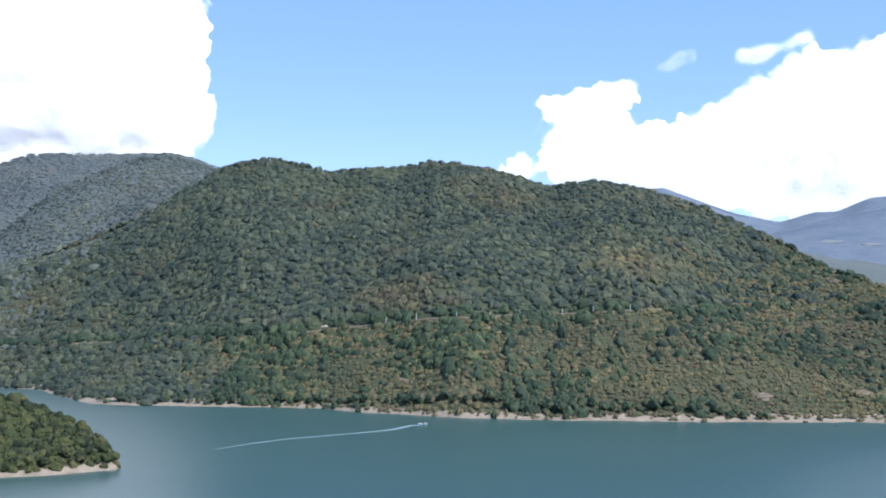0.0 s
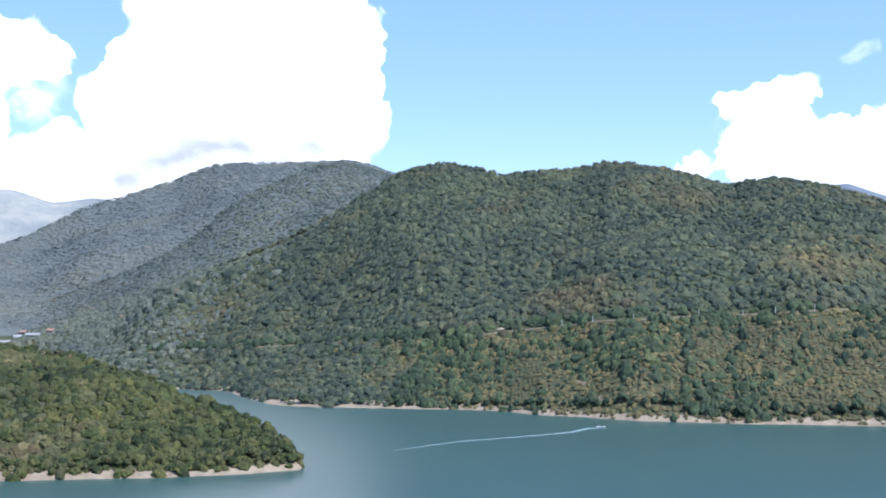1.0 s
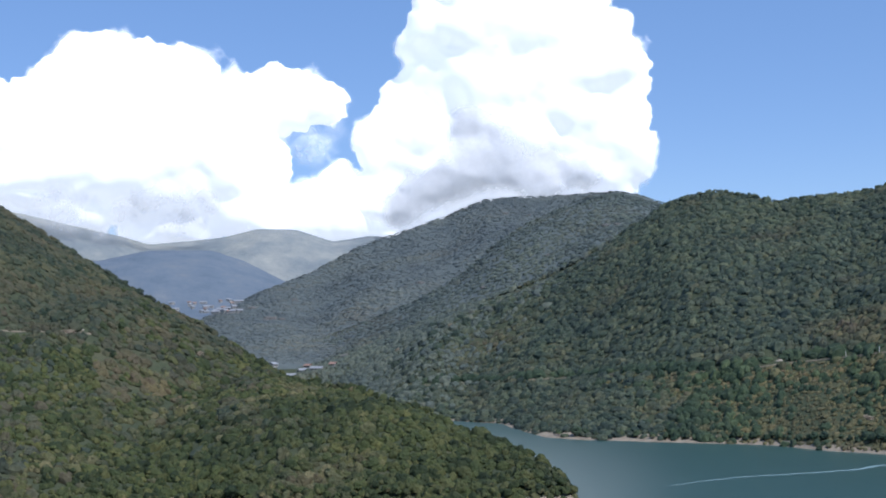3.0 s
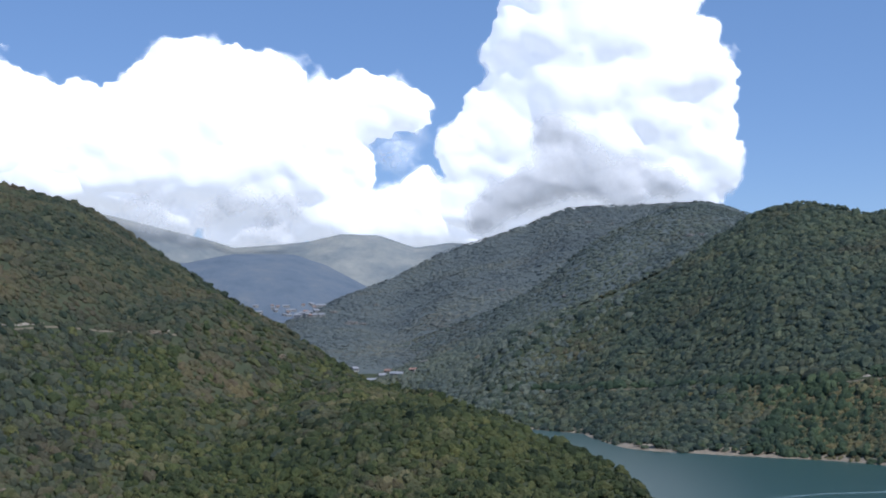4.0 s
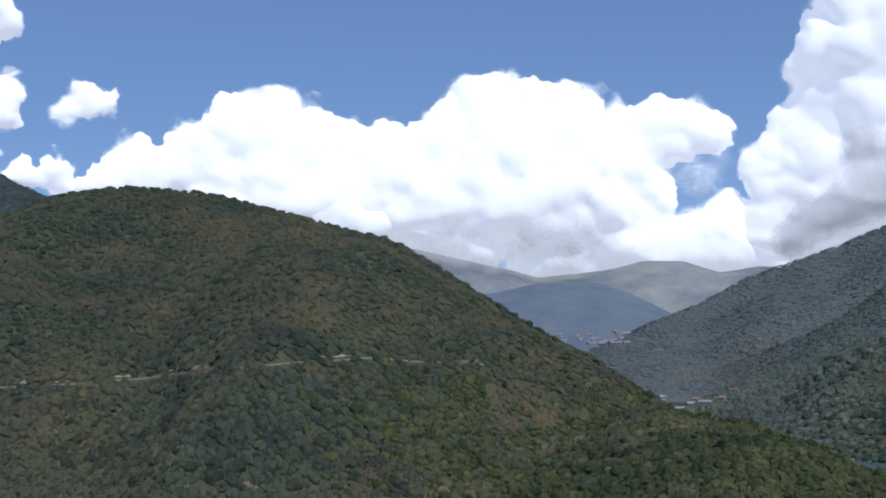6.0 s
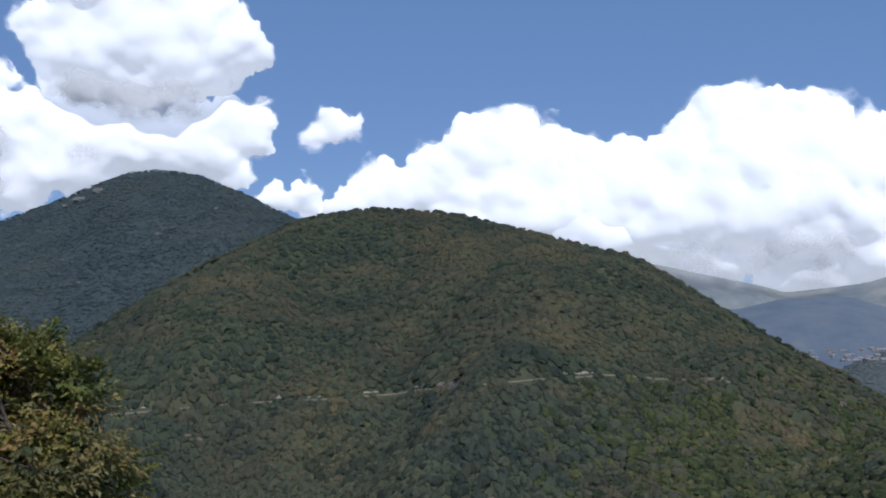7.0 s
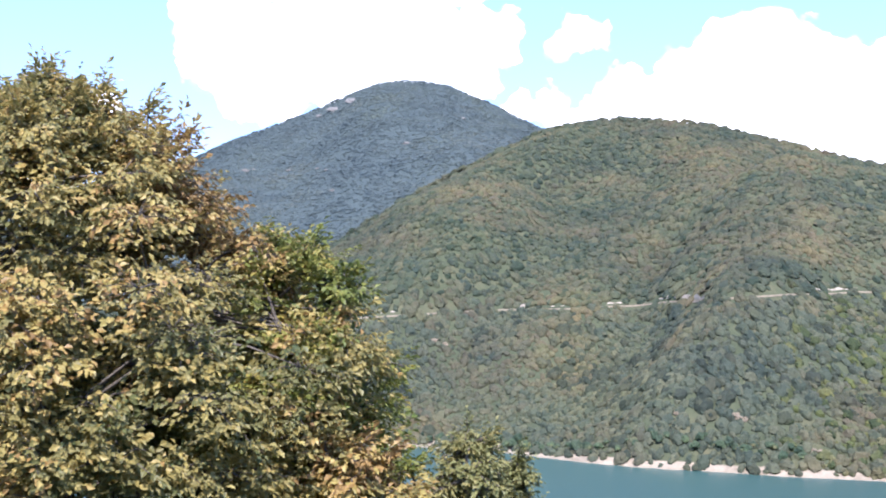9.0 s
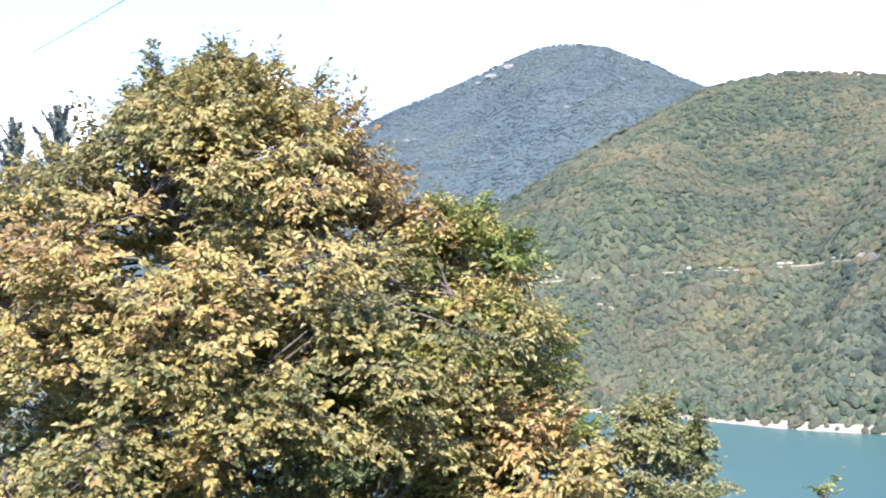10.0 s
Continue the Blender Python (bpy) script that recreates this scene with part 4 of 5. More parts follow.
def house(label, wide, deep, high, roof_material):
    ob = thing("house", label, "house", Matrix(), "houses in the valley")
    bm = bmesh.new()
    box(bm, (-wide / 2, -deep / 2, -2), (wide / 2, deep / 2, high))
    part("wall", bm, plaster, ob)
    bm = bmesh.new()
    rows = []
    for x in (-wide / 2 - 0.6, wide / 2 + 0.6):
        rows.append([bm.verts.new((x, y, z)) for y, z in ((-deep / 2 - 0.6, high - 0.2), (0, high + deep * 0.32), (deep / 2 + 0.6, high - 0.2), (deep / 2 + 0.6, high - 0.5), (0, high + deep * 0.32 - 0.35), (-deep / 2 - 0.6, high - 0.5))])
    for k in range(6):
        bm.faces.new((rows[0][k], rows[1][k], rows[1][(k + 1) % 6], rows[0][(k + 1) % 6]))
    bm.faces.new(rows[0][::-1])
    bm.faces.new(rows[1])
    part("roof", bm, roof_material, ob)
    for k in range(3):
        bm = bmesh.new()
        x = (k - 1) * wide * 0.3
        box(bm, (x - 0.7, -deep / 2 - 0.05, high * 0.35), (x + 0.7, -deep / 2 + 0.1, high * 0.75))
        part("window", bm, glass_dark, ob)
    return ob


kinds = [house("white plastered house with a grey metal roof", 9, 7, 4, roof_grey), house("white plastered house with a rusty red roof", 8, 6, 3.5, roof_red), house("long low pale farm building", 17, 7, 3, roof_grey)]
rng = random.Random(8)
sites = [(26.32, -2.66, 2), (28.3, -2.45, 0), (27.42, -2.95, 2), (26.75, -2.6, 1), (27.0, -2.75, 0), (25.6, -2.5, 1)]
sites += [(rng.uniform(29.4, 33.0), rng.uniform(0.05, 0.62), rng.choice([0, 0, 1, 2])) for _ in range(34)]
used = set()
for az, angle, k in sites:
    r, p = sighted(az, angle, 1350)
    m = Matrix.Translation(p) @ pose(0, 0, 0, 0, 0, az + rng.uniform(-50, 50))
    if k in used:
        copy_thing(kinds[k], m)
    else:
        used.add(k)
        kinds[k].matrix_world = m

# trees that stand singly along the water
def shore_trees(name, a0, a1, every, reach, size, material, label, group, seed):
    rng = random.Random(seed)
    shapes = []
    for k in range(5):
        me = bpy.data.meshes.new("crown")
        verts, faces = fine[k]
        me.from_pydata([tuple(v) for v in verts], [], [tuple(int(q) for q in f) for f in faces])
        me.materials.append(material)
        shapes.append(me)
    bm = bmesh.new()
    bmesh.ops.create_cone(bm, cap_ends=True, segments=7, radius1=0.11, radius2=0.06, depth=1.0)
    stem = bpy.data.meshes.new("trunk")
    bm.to_mesh(stem)
    bm.free()
    stem.materials.append(trunk_mat)
    az = a0
    while az < a1:
        az += every * rng.uniform(0.5, 1.5)
        r = float(HILLS[name][0](az)) + rng.uniform(*reach)
        z = float(land(az, r))
        if z < 1.2:
            continue
        w = size * rng.lognormvariate(0, 0.25)
        tree = thing("tree", label, "tree", Matrix.Translation(spot(az, r, z - 0.3)), group)
        high = w * rng.uniform(0.9, 1.3)
        crown = new("crown", rng.choice(shapes))
        trunk = new("trunk", stem)
        crown.parent = trunk.parent = tree
        crown.matrix_local = pose(0, 0, high * 0.75, 0, 0, rng.uniform(0, 360)) @ Matrix.Diagonal((w, w * rng.uniform(0.8, 1.2), high, 1))
        trunk.matrix_local = pose(0, 0, high * 0.5) @ Matrix.Diagonal((w, w, high * 1.2, 1))


trunk_mat = plain_material("grey_trunk", (0.12, 0.10, 0.085), 0.9, 3.0, 0.3)
shore_trees("spur", 14.6, 36, 0.17, (9, 17), 2.5, crown_near, "round leafy green tree near the pale beach", "trees along the spur's shore", 61)
shore_trees("shore_hill", -20, 16, 0.3, (11, 20), 2.7, crown_shore, "dark green tree standing above the pale shoreline", "trees along the lake shore", 62)
shore_trees("spur", 44, 62, 0.3, (12, 22), 2.4, crown_shore, "dark green tree on the bank below the hill", "trees on the bank below the hill", 63)

# the boat and its wake
foam, nodes, link, b = shader("foam", 0.7, 0.4)
r_ = ramp(nodes, [(0.3, (0.12, 0.21, 0.22)), (0.55, (0.22, 0.31, 0.31)), (0.75, (0.40, 0.47, 0.47))])
link(grain(nodes, link, 0.5, 6, 0.7), r_.inputs[0])
link(r_.outputs[0], b.inputs["Base Color"])
track = [(0.9, -7.17), (1.4, -7.2), (2.2, -7.37), (3.5, -7.49), (4.8, -7.58), (7.4, -7.77), (9.0, -7.97), (10.6, -8.16)]
line = [spot(a, 100 / math.tan(math.radians(-g)), 0.06) for a, g in track]
fine_line = []
for p, q in zip(line[:-1], line[1:]):
    fine_line += [p.lerp(q, k / 14) for k in range(14)]
verts, faces = [], []
for k, p in enumerate(fine_line):
    u = k / (len(fine_line) - 1)
    d = (fine_line[min(k + 1, len(fine_line) - 1)] - fine_line[max(k - 1, 0)]).normalized()
    side = Vector((-d.y, d.x, 0))
    w = (0.8 + 1.6 * min(1, k / 10)) * (1 - 0.72 * u) * (1 + 0.35 * noise.noise(p * 0.12))
    off = side * noise.noise(p * 0.05) * 1.5
    verts += [(p + off - side * w)[:], (p + off + Vector((0, 0, 0.12)))[:], (p + off + side * w)[:]]
    if k:
        c = (k - 1) * 3
        faces += [[c, c + 3, c + 4, c + 1], [c + 1, c + 4, c + 5, c + 2]]
tagged(mesh_object("wake", verts, faces, foam), "pale foaming boat wake across the lake", "wake", kind="stuff")


def hull_boat(name, label, m, hull_material, deck_material, long=6.0):
    ob = thing(name, label, "boat", m)
    bm = bmesh.new()
    rings_ = []
    for k in range(9):
        u = k / 8
        w = 1.05 * (1 - u ** 3.2) + 0.02
        y = u * long - long / 2
        rise_ = 0.25 * u ** 2
        rings_.append([bm.verts.new((x * w, y, z + rise_)) for x, z in ((-1, 0.75), (-0.92, 0.25), (-0.45, -0.25), (0, -0.35), (0.45, -0.25), (0.92, 0.25), (1, 0.75))])
    for p, q in zip(rings_[:-1], rings_[1:]):
        for c in range(6):
            bm.faces.new((p[c], p[c + 1], q[c + 1], q[c]))
    bm.faces.new(rings_[0])
    part("hull", bm, hull_material, ob, smooth_faces=True)
    bm = bmesh.new()
    box(bm, (-0.85, -long * 0.38, 0.5), (0.85, long * 0.2, 0.62), 0.03)
    part("deck", bm, deck_material, ob)
    bm = bmesh.new()
    box(bm, (-0.6, -long * 0.05, 0.62), (0.6, long * 0.1, 1.25), 0.12)
    part("windscreen", bm, glass_dark, ob)
    bm = bmesh.new()
    box(bm, (-0.2, -long * 0.54, 0.1), (0.2, -long * 0.47, 1.0), 0.06)
    part("outboard_motor", bm, glass_dark, ob)
    return ob


white_gel = plain_material("white_gelcoat", (0.78, 0.78, 0.76), 0.3, 1.0, 0.05)
dark_hull = plain_material("tarred_wood", (0.05, 0.05, 0.055), 0.6, 2.0, 0.3)
hull_boat("motorboat", "small white motorboat ahead of its foaming wake", Matrix.Translation(line[0] + Vector((0, 0, 0.15))) @ pose(0, 0, 0, 0, 0, -97), white_gel, white_gel)
r, p = 829, spot(-17.56, 829, 0)
p.z = float(land(-17.56, 829)) + 0.4
hull_boat("rowing_boat", "dark boat with a pale deck beached on the shore", Matrix.Translation(p) @ pose(0, 0, 0, 0, 0, 72), dark_hull, white_gel, 7.0)

# ---- trees beside the camera ----
bark, nodes, link, b = shader("bark", 0.9, 0.2)
c_ = ramp(nodes, [(0.3, (0.045, 0.037, 0.03)), (0.5, (0.10, 0.085, 0.07)), (0.72, (0.19, 0.17, 0.145))])
f_ = grain(nodes, link, 14, 7, 0.7)
link(f_, c_.inputs[0])
link(c_.outputs[0], b.inputs["Base Color"])
relief(nodes, link, b, f_, 0.8, 0.02)


def leaf_material(name, stops, loose):
    """Leaves turning with the season: tone runs from green to brown, each leaf its own; lit through."""
    m, nodes, link, b = shader(name, 0.48, 0.35)
    tone = ramp(nodes, stops)
    if loose:
        link(nodes.new("ShaderNodeObjectInfo").outputs["Random"], tone.inputs[0])
    else:
        g = nodes.new("ShaderNodeAttribute")
        g.attribute_name = "season"
        link(g.outputs["Fac"], tone.inputs[0])
    blotch = ramp(nodes, [(0.35, (0.8, 0.76, 0.7)), (0.65, (1.12, 1.1, 1.1))])
    link(grain(nodes, link, 30, 3, 0.6), blotch.inputs[0])
    out = mixed(nodes, link, 1.0, tone.outputs[0], blotch.outputs[0], "MULTIPLY")
    link(out, b.inputs["Base Color"])
    lit, t = nodes.new("ShaderNodeMixShader"), nodes.new("ShaderNodeBsdfTranslucent")
    link(out, t.inputs["Color"])
    lit.inputs[0].default_value = 0.38
    link(b.outputs[0], lit.inputs[1])
    link(t.outputs[0], lit.inputs[2])
    link(lit.outputs[0], nodes["Material Output"].inputs["Surface"])
    return m


GOLD = [(0.0, (0.095, 0.122, 0.045)), (0.25, (0.168, 0.168, 0.062)), (0.45, (0.263, 0.233, 0.086)), (0.62, (0.368, 0.312, 0.102)), (0.76, (0.447, 0.351, 0.125)), (0.88, (0.368, 0.239, 0.088)), (1.0, (0.229, 0.151, 0.062))]
LEAFY = [(0.0, (0.095, 0.132, 0.032)), (0.4, (0.185, 0.216, 0.052)), (0.7, (0.295, 0.280, 0.070)), (1.0, (0.400, 0.310, 0.090))]
GREY_GREEN = [(0.0, (0.130, 0.150, 0.060)), (0.5, (0.220, 0.228, 0.088)), (1.0, (0.330, 0.290, 0.110))]
gold_leaf, gold_loose = leaf_material("golden_leaf", GOLD, False), leaf_material("golden_leaf_single", GOLD, True)
green_leaf, green_loose = leaf_material("green_leaf", LEAFY, False), leaf_material("green_leaf_single", LEAFY, True)
grey_leaf, grey_loose = leaf_material("small_leaf", GREY_GREEN, False), leaf_material("small_leaf_single", GREY_GREEN, True)

# one leaf: broadest past the middle, folded along its rib, the tip bent down
LEAF_V = np.array([(0, 0, 0), (-0.27, 0.56, 0.09), (0, 1, -0.16), (0.27, 0.56, 0.09), (0, 0.5, -0.03)])
LEAF_F = np.array([(0, 4, 1), (1, 4, 2), (2, 4, 3), (3, 4, 0)])


def tube(bm, points, radii, sides=7):
    """A tapered limb through points."""
    last = None
    for k, (p, w) in enumerate(zip(points, radii)):
        d = (points[min(k + 1, len(points) - 1)] - points[max(k - 1, 0)]).normalized()
        u = d.orthogonal().normalized()
        v = d.cross(u)
        ring = [bm.verts.new(p + (u * math.cos(6.2832 * c / sides) + v * math.sin(6.2832 * c / sides)) * w) for c in range(sides)]
        if last:
            for c in range(sides):
                bm.faces.new((last[c], last[(c + 1) % sides], ring[(c + 1) % sides], ring[c]))
        last = ring
    bm.faces.new(last)


def bent(p, q, rng, sag=0.12, n=6):
    out = []
    for k in range(n + 1):
        u = k / n
        wob = Vector((rng.uniform(-1, 1), rng.uniform(-1, 1), rng.uniform(-0.6, 0.6))) * (q - p).length * 0.035
        out.append(p.lerp(q, u) + Vector((0, 0, math.sin(u * math.pi) * sag * (q - p).length)) + (wob if 0 < k < n else Vector()))
    return out


def unit(a):
    return a / np.maximum(np.linalg.norm(a, axis=-1, keepdims=True), 1e-9)


def broadleaf(name, label, category, at, profile, boughs, sprays, leaf, materials, seed, pad=(0.42, 0.15), trunk=0.13, loose=0, sprigs=0, turn=(0.5, 0.3), lean=0.0):
    """A leafy tree: trunk, limbs, boughs that carry flat layers of leaf sprays, and every leaf.
    profile: height above the foot and crown radius, from the top down; turn: how far the season is, and how unevenly."""
    rng, nr = random.Random(seed), np.random.RandomState(seed)
    ob = thing(name, label, category, Matrix.Translation(at))
    P = np.array(profile)
    hs, ws = P[::-1, 0], P[::-1, 1]
    low, top = hs[0], hs[-1]
    span = top - low
    stem = [Vector((0.12 * math.sin(k * 1.3), 0.1 * math.cos(k * 1.7), -0.5 + k / 8 * (low + span * 0.72 + 0.5))) for k in range(9)]
    bm = bmesh.new()
    tube(bm, stem, [trunk * (1.15 - 0.11 * k) for k in range(9)], 10)
    part("trunk", bm, bark, ob, "grey brown trunk", True)
    # main limbs sweep up and out
    mains = []
    for k in range(13):
        a, h = k * 2.4 + 0.4, low + span * (0.15 + 0.8 * k / 13)
        w = float(np.interp(h, hs, ws)) * 0.6
        pts = bent(stem[min(7, 1 + k // 2)], Vector((math.cos(a) * w, math.sin(a) * w, h)), rng, 0.08)
        bm = bmesh.new()
        tube(bm, pts, [trunk * 0.34 * (1 - 0.135 * i) for i in range(7)], 6)
        part("limb", bm, bark, ob, "", True)
        mains += pts[2:]
    mains += stem[4:]
    # where the leafy boughs end: mostly on the outside of the crown, some within
    ends = []
    for k in range(boughs):
        h = low + span * rng.random() ** 0.85
        w = float(np.interp(h, hs, ws))
        a = k * 2.39996 + rng.uniform(-0.5, 0.5)
        lump = 1 + 0.2 * noise.noise(Vector((math.cos(a) * 1.5, math.sin(a) * 1.5, h * 0.8 + seed)))
        q = w * lump * (rng.uniform(0.8, 1.0) if rng.random() < 0.74 else rng.uniform(0.3, 0.7))
        ends.append((Vector((q * math.cos(a), q * math.sin(a), h)), a, min(1.0, 0.4 + w / 1.6), 0))
    for k in range(sprigs):
        a, u = rng.uniform(0, 6.283), rng.random() ** 0.5
        w = float(np.interp(low + span * 0.86, hs, ws)) * u
        h = float(np.interp(-w, -ws, hs))
        ends.append((Vector((w * math.cos(a), w * math.sin(a), min(h, top) + rng.uniform(0.0, 0.2))), a, 0.16, 1))
    bm = bmesh.new()
    twig_from, twig_out, spray_turn = [], [], []
    for c, a, size, up_ in ends:
        s = sorted(mains, key=lambda m: (m - c).length + max(0, m.z - c.z) * 0.8)[rng.randint(0, 2)]
        tube(bm, bent(s, c, rng, 0.05, 3), [0.022, 0.017, 0.012, 0.007], 5)
        out_dir, side = Vector((math.cos(a), math.sin(a), 0)), Vector((-math.sin(a), math.cos(a), 0))
        n = int(sprays * (0.35 if up_ else size))
        season = turn[0] + turn[1] * noise.noise(c * 0.55 + Vector((seed, 0, 0))) * 1.3 + rng.gauss(0, turn[1] * 0.35) + lean * (c.z - low - span * 0.5) / span
        for _ in range(n):
            t, q = rng.uniform(0, 6.2832), math.sqrt(rng.random())
            x, y = math.cos(t) * q * pad[0] * size, math.sin(t) * q * pad[0] * size
            p = c + out_dir * x + side * y + Vector((0, 0, rng.gauss(0, pad[1] * (2.2 if up_ else 0.6) * max(size, 0.3)) - 0.3 * q * q * pad[0] * size - 0.14 * x))
            d = (out_dir * (x + 0.3 * pad[0]) + side * y).normalized() * 0.9 + Vector((rng.gauss(0, 0.35), rng.gauss(0, 0.35), rng.gauss(0.9 if up_ else 0.05, 0.35)))
            twig_from.append(p[:])
            twig_out.append(d.normalized()[:])
            spray_turn.append(season + rng.gauss(0, turn[1] * 0.4))
            if rng.random() < 0.3:
                tube(bm, [c.lerp(p, 0.15), c.lerp(p, 0.6) + Vector((0, 0, 0.03)), p + d.normalized() * leaf], [0.006, 0.0045, 0.0025], 4)
    part("fine_branching", bm, bark, ob, "thin bare twigs", True)["kind"] = "stuff"
    # each spray: leaves in turn on both sides of a twig, with a tuft at its end
    F0, D0, S0 = np.array(twig_from), np.array(twig_out), np.array(spray_turn)
    per = 11
    m = len(F0) * per
    k = np.tile(np.arange(per), len(F0))
    base_, D, season = F0.repeat(per, 0), D0.repeat(per, 0), S0.repeat(per)
    up_v = np.array([0, 0, 1.0])
    side_v = unit(np.cross(D, up_v) + 1e-4)
    sign = np.where(k % 2 == 0, 1.0, -1.0)[:, None]
    u = (k / (per - 1))[:, None]
    pos = base_ + D * (u - 0.4) * leaf * 3.0 + nr.normal(size=(m, 3)) * leaf * 0.2
    tipw = unit(D * (0.45 + 0.9 * u) + side_v * sign * (1.1 - 0.75 * u) + up_v * (-0.35 + nr.normal(size=(m, 1)) * 0.3) + nr.normal(size=(m, 3)) * 0.22)
    outw = unit((pos - np.array([0, 0, low + span * 0.3])) * np.array([1, 1, 0.5]))
    nrm = up_v * 0.55 + outw * 0.85 + nr.normal(size=(m, 3)) * 0.42
    nrm = unit(nrm - tipw * (nrm * tipw).sum(1, keepdims=True))
    across = np.cross(tipw, nrm)
    size = leaf * nr.uniform(0.65, 1.25, m)
    basis = np.stack([across * nr.uniform(0.8, 1.2, (m, 1)), tipw, nrm], -1) * size[:, None, None]
    season = np.clip(season + nr.normal(size=m) * 0.09, 0.0, 1.0)
    order = np.argsort(np.hypot(pos[:, 0] + at.x, pos[:, 1] + at.y))
    single, rest = order[:loose], order[loose:]
    V = np.einsum("nij,kj->nki", basis[rest], LEAF_V) + pos[rest][:, None]
    F = LEAF_F[None] + (np.arange(len(rest)) * len(LEAF_V))[:, None, None]
    fo = mesh_object("foliage", V.reshape(-1, 3), F.reshape(-1, 3), materials[0], False, ob)
    fo.data.attributes.new("season", "FLOAT", "POINT").data.foreach_set("value", season[rest].repeat(len(LEAF_V)).astype(np.float32))
    fo["kind"] = "stuff"
    if loose:
        me = bpy.data.meshes.new("leaf")
        me.from_pydata([tuple(v) for v in LEAF_V], [], [tuple(int(i) for i in f) for f in LEAF_F])
        me.materials.append(materials[1])
        for k in single:
            lf = new("leaf", me)
            lf.parent = ob
            b3 = Matrix([list(row) for row in basis[k]]).to_4x4()
            b3.translation = Vector(pos[k])
            lf.matrix_local = b3
    return ob


def foot(az, r):
    return spot(az, r, float(land(az, r)))


def above(base, angle, r):
    return 100 + r * math.tan(math.radians(angle)) - base.z


def grow(name, label, category, az, r, outline, *rest, **more):
    """A tree by its heading and distance. outline: angle above level as seen from the path, and crown radius."""
    base = foot(az, r)
    return broadleaf(name, label, category, base, [(above(base, g, r), w) for g, w in outline], *rest, **more)


gold, green, grey = (gold_leaf, gold_loose), (green_leaf, green_loose), (grey_leaf, grey_loose)
grow("deciduous_tree", "leafy tree with olive green leaves turning gold and brown", "tree", 78.2, 12.0, ((8.7, 0.05), (8.3, 0.25), (7.1, 0.74), (5.1, 1.32), (3.6, 1.66), (2.4, 2.0), (0.2, 2.4), (-2.6, 2.72), (-6.5, 2.95), (-12, 2.95), (-17, 2.0)),
     500, 36, 0.074, gold, 11, pad=(0.36, 0.15), trunk=0.10, loose=300, sprigs=36, turn=(0.54, 0.34), lean=0.34)
grow("bush", "dense shaded olive green bush behind the golden tree", "bush", 76.0, 14.5, ((-2.5, 0.3), (-4, 1.6), (-6, 2.4), (-9, 2.9), (-13, 2.9), (-17, 2.2)), 150, 24, 0.11, green, 21, trunk=0.06)
grow("deciduous_tree", "slender tree with bright green leaves beside the golden one", "tree", 67.0, 11.6, ((1.6, 0.06), (0.9, 0.3), (0.0, 0.52), (-2.6, 0.74), (-6.5, 0.86), (-11, 0.9), (-15, 0.6)),
     110, 26, 0.074, green, 12, pad=(0.26, 0.13), trunk=0.06, loose=120, sprigs=12, turn=(0.5, 0.34))
grow("shrub", "low golden shrub at the foot of the trees", "shrub", 64.2, 10.6, ((-7.6, 0.1), (-8.6, 0.35), (-10, 0.6), (-12.5, 0.7), (-15, 0.4)), 46, 18, 0.085, gold, 22, pad=(0.22, 0.1), trunk=0.04, loose=60, sprigs=5, turn=(0.6, 0.3))
grow("shrub", "grey green shrub with small leaves above the lake", "shrub", 59.2, 11.0, ((-6.9, 0.05), (-7.6, 0.17), (-8.6, 0.27), (-10, 0.42), (-12.5, 0.55), (-15, 0.4)), 90, 22, 0.05, grey, 13, pad=(0.17, 0.08), trunk=0.03, loose=60, sprigs=8)
grow("shrub", "low grey green shrub with small leaves", "shrub", 57.0, 11.4, ((-8.0, 0.04), (-8.8, 0.1), (-9.8, 0.22), (-11.5, 0.42), (-14, 0.5), (-16, 0.3)), 60, 20, 0.048, grey, 14, pad=(0.16, 0.08), trunk=0.025, loose=40, sprigs=6)
grow("shrub", "thin olive shrub in the shade of the trees", "shrub", 62.3, 11.2, ((-8.2, 0.05), (-9.0, 0.2), (-10.5, 0.38), (-13, 0.45), (-15, 0.3)), 18, 14, 0.062, green, 15, pad=(0.16, 0.09), trunk=0.025, loose=40, sprigs=4)
grow("sapling", "thin green sapling tip above the lake", "sapling", 51.4, 10.5, ((-10.5, 0.03), (-10.9, 0.06), (-11.8, 0.10), (-13.5, 0.2), (-15, 0.12)), 7, 8, 0.055, green, 16, pad=(0.1, 0.06), trunk=0.015, sprigs=2)

needle_mat = plain_material("conifer_needles", (0.15, 0.172, 0.135), 0.6, 2.0, 0.35)


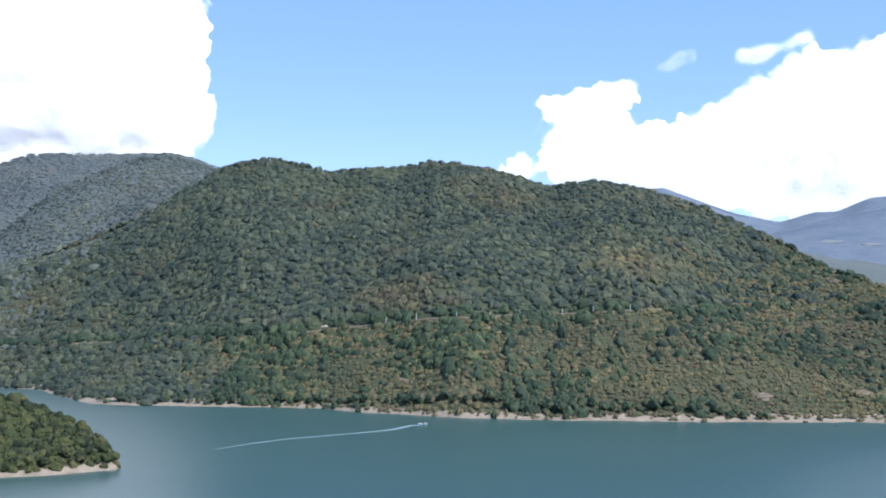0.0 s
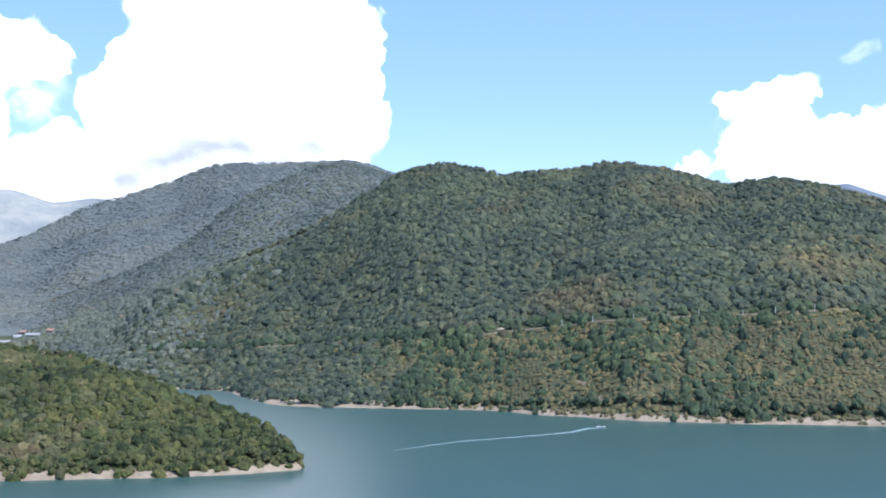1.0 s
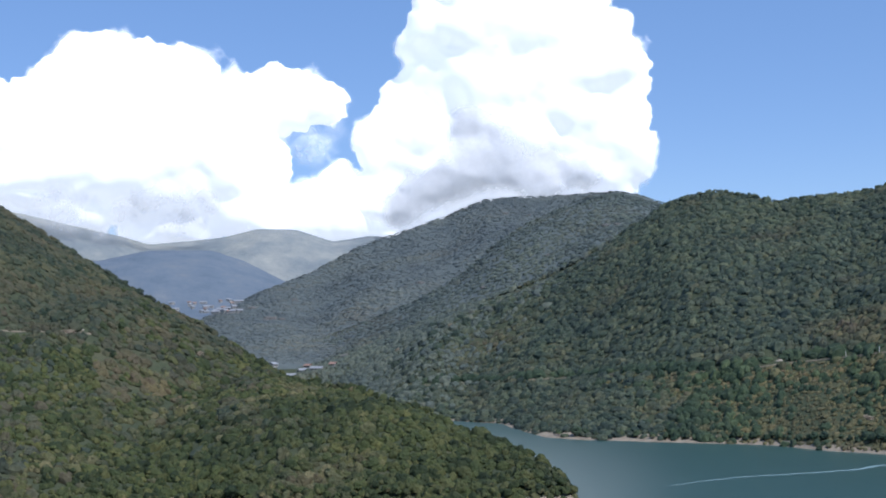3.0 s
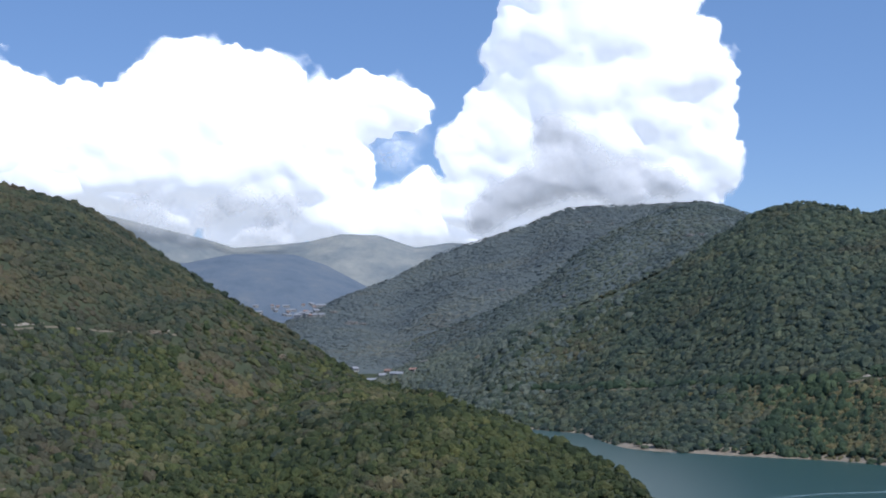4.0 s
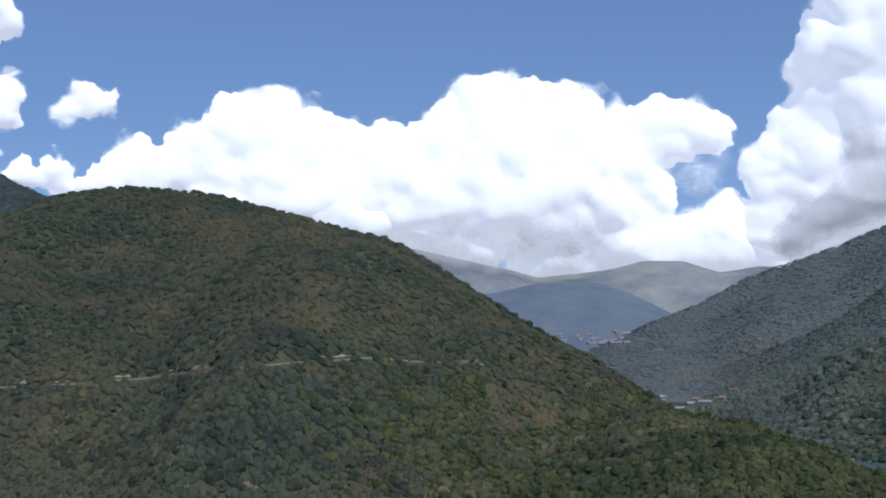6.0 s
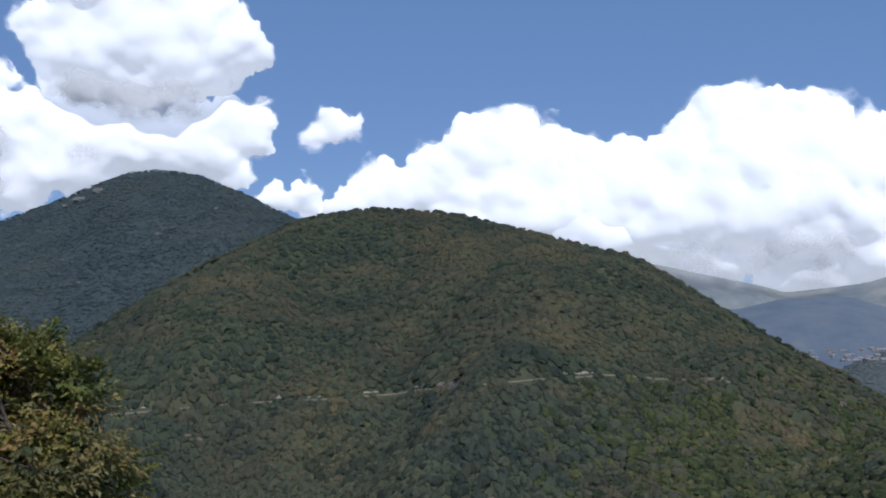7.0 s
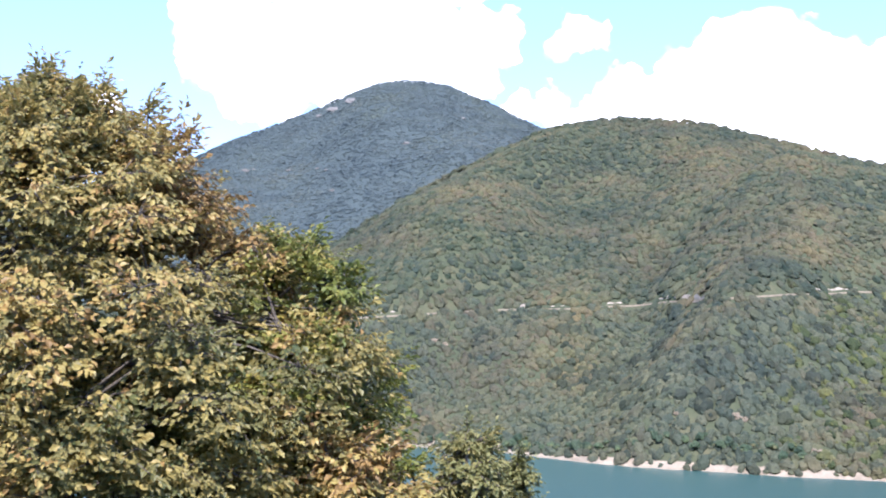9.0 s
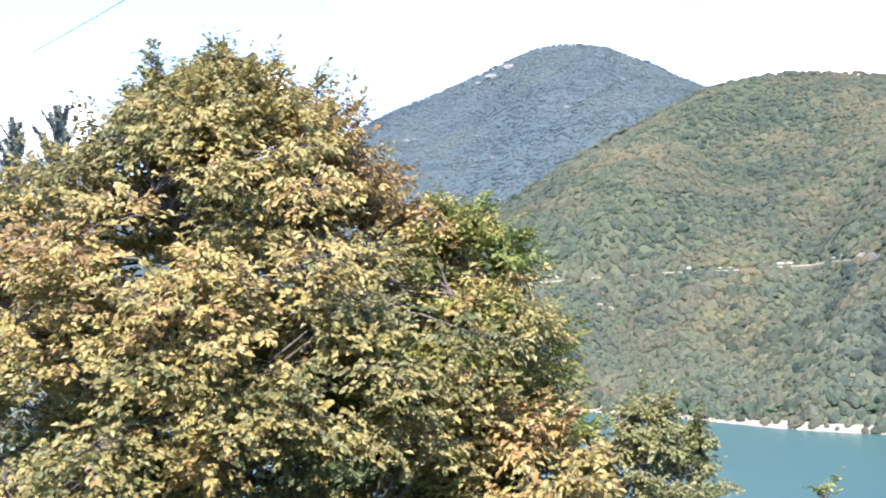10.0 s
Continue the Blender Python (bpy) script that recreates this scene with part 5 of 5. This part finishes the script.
def conifer(label, at, top, wide, seed):
    """A young conifer: trunk, and whorls of upswept needled branches."""
    rng, nr = random.Random(seed), np.random.RandomState(seed)
    ob = thing("conifer", label, "tree", Matrix.Translation(at))
    bm = bmesh.new()
    tube(bm, [Vector((0, 0, -0.4 + k * (top + 0.4) / 6)) for k in range(7)], [0.11 - 0.0165 * k for k in range(7)], 8)
    part("trunk", bm, bark, ob, "", True)
    vs, fs = [], []
    for k in range(260):
        u = k / 260
        nd = 0.13 * nr.uniform(0.7, 1.2)
        p = np.array([nr.normal() * 0.02, u, 0.22 * u * u + nr.normal() * 0.02])
        d = nr.normal(size=3) * 0.8 + np.array([0, 0.9, 0.2])
        d /= np.linalg.norm(d)
        s = np.cross(d, nr.normal(size=3))
        s *= 0.02 / np.linalg.norm(s)
        b0 = len(vs)
        vs += [p - s, p + s, p + d * nd]
        fs.append((b0, b0 + 1, b0 + 2))
    me = bpy.data.meshes.new("branch")
    me.from_pydata([tuple(v) for v in vs], [], fs)
    me.materials.append(needle_mat)
    n = 110
    for k in range(n):
        u = (k + 0.5) / n
        br = new("branch", me)
        br.parent = ob
        size = wide * (1 - u) ** 0.62 * rng.uniform(0.55, 1.2) + 0.16
        br.matrix_local = pose(0, 0, top * (0.3 + 0.68 * u), rng.uniform(8, 42) + 20 * u, 0, k * 137.5) @ Matrix.Diagonal((1, size, size, 1))
    return ob


base = foot(85.2, 19.0)
conifer("grey green conifer with upright pointed top", base, above(base, 6.75, 19.0), 1.7, 1)
base = foot(87.1, 19.5)
conifer("grey green conifer with a ragged double top", base, above(base, 6.2, 19.5), 1.7, 2)
base = foot(88.9, 18.5)
conifer("dark conifer at the wood's edge", base, above(base, 4.6, 18.5), 1.7, 3)
# power cable overhead
bm = bmesh.new()
a_, b_ = spot(85.0, 34, 100 + 34 * math.tan(radians(9.65))), spot(75.6, 24, 100 + 24 * math.tan(radians(15.43)))
d_ = b_ - a_
tube(bm, [a_ + d_ * k * 0.25 + Vector((0, 0, 0.012 * (k - 2) ** 2 - 0.05)) for k in range(-8, 14)], [0.011] * 22, 6)
cable_mat = plain_material("cable_sheath", (0.04, 0.04, 0.042), 0.5, 5.0, 0.2)
cable = part("power_cable", bm, cable_mat, None, "", True)
tagged(cable, "thin dark overhead power cable", "cable")
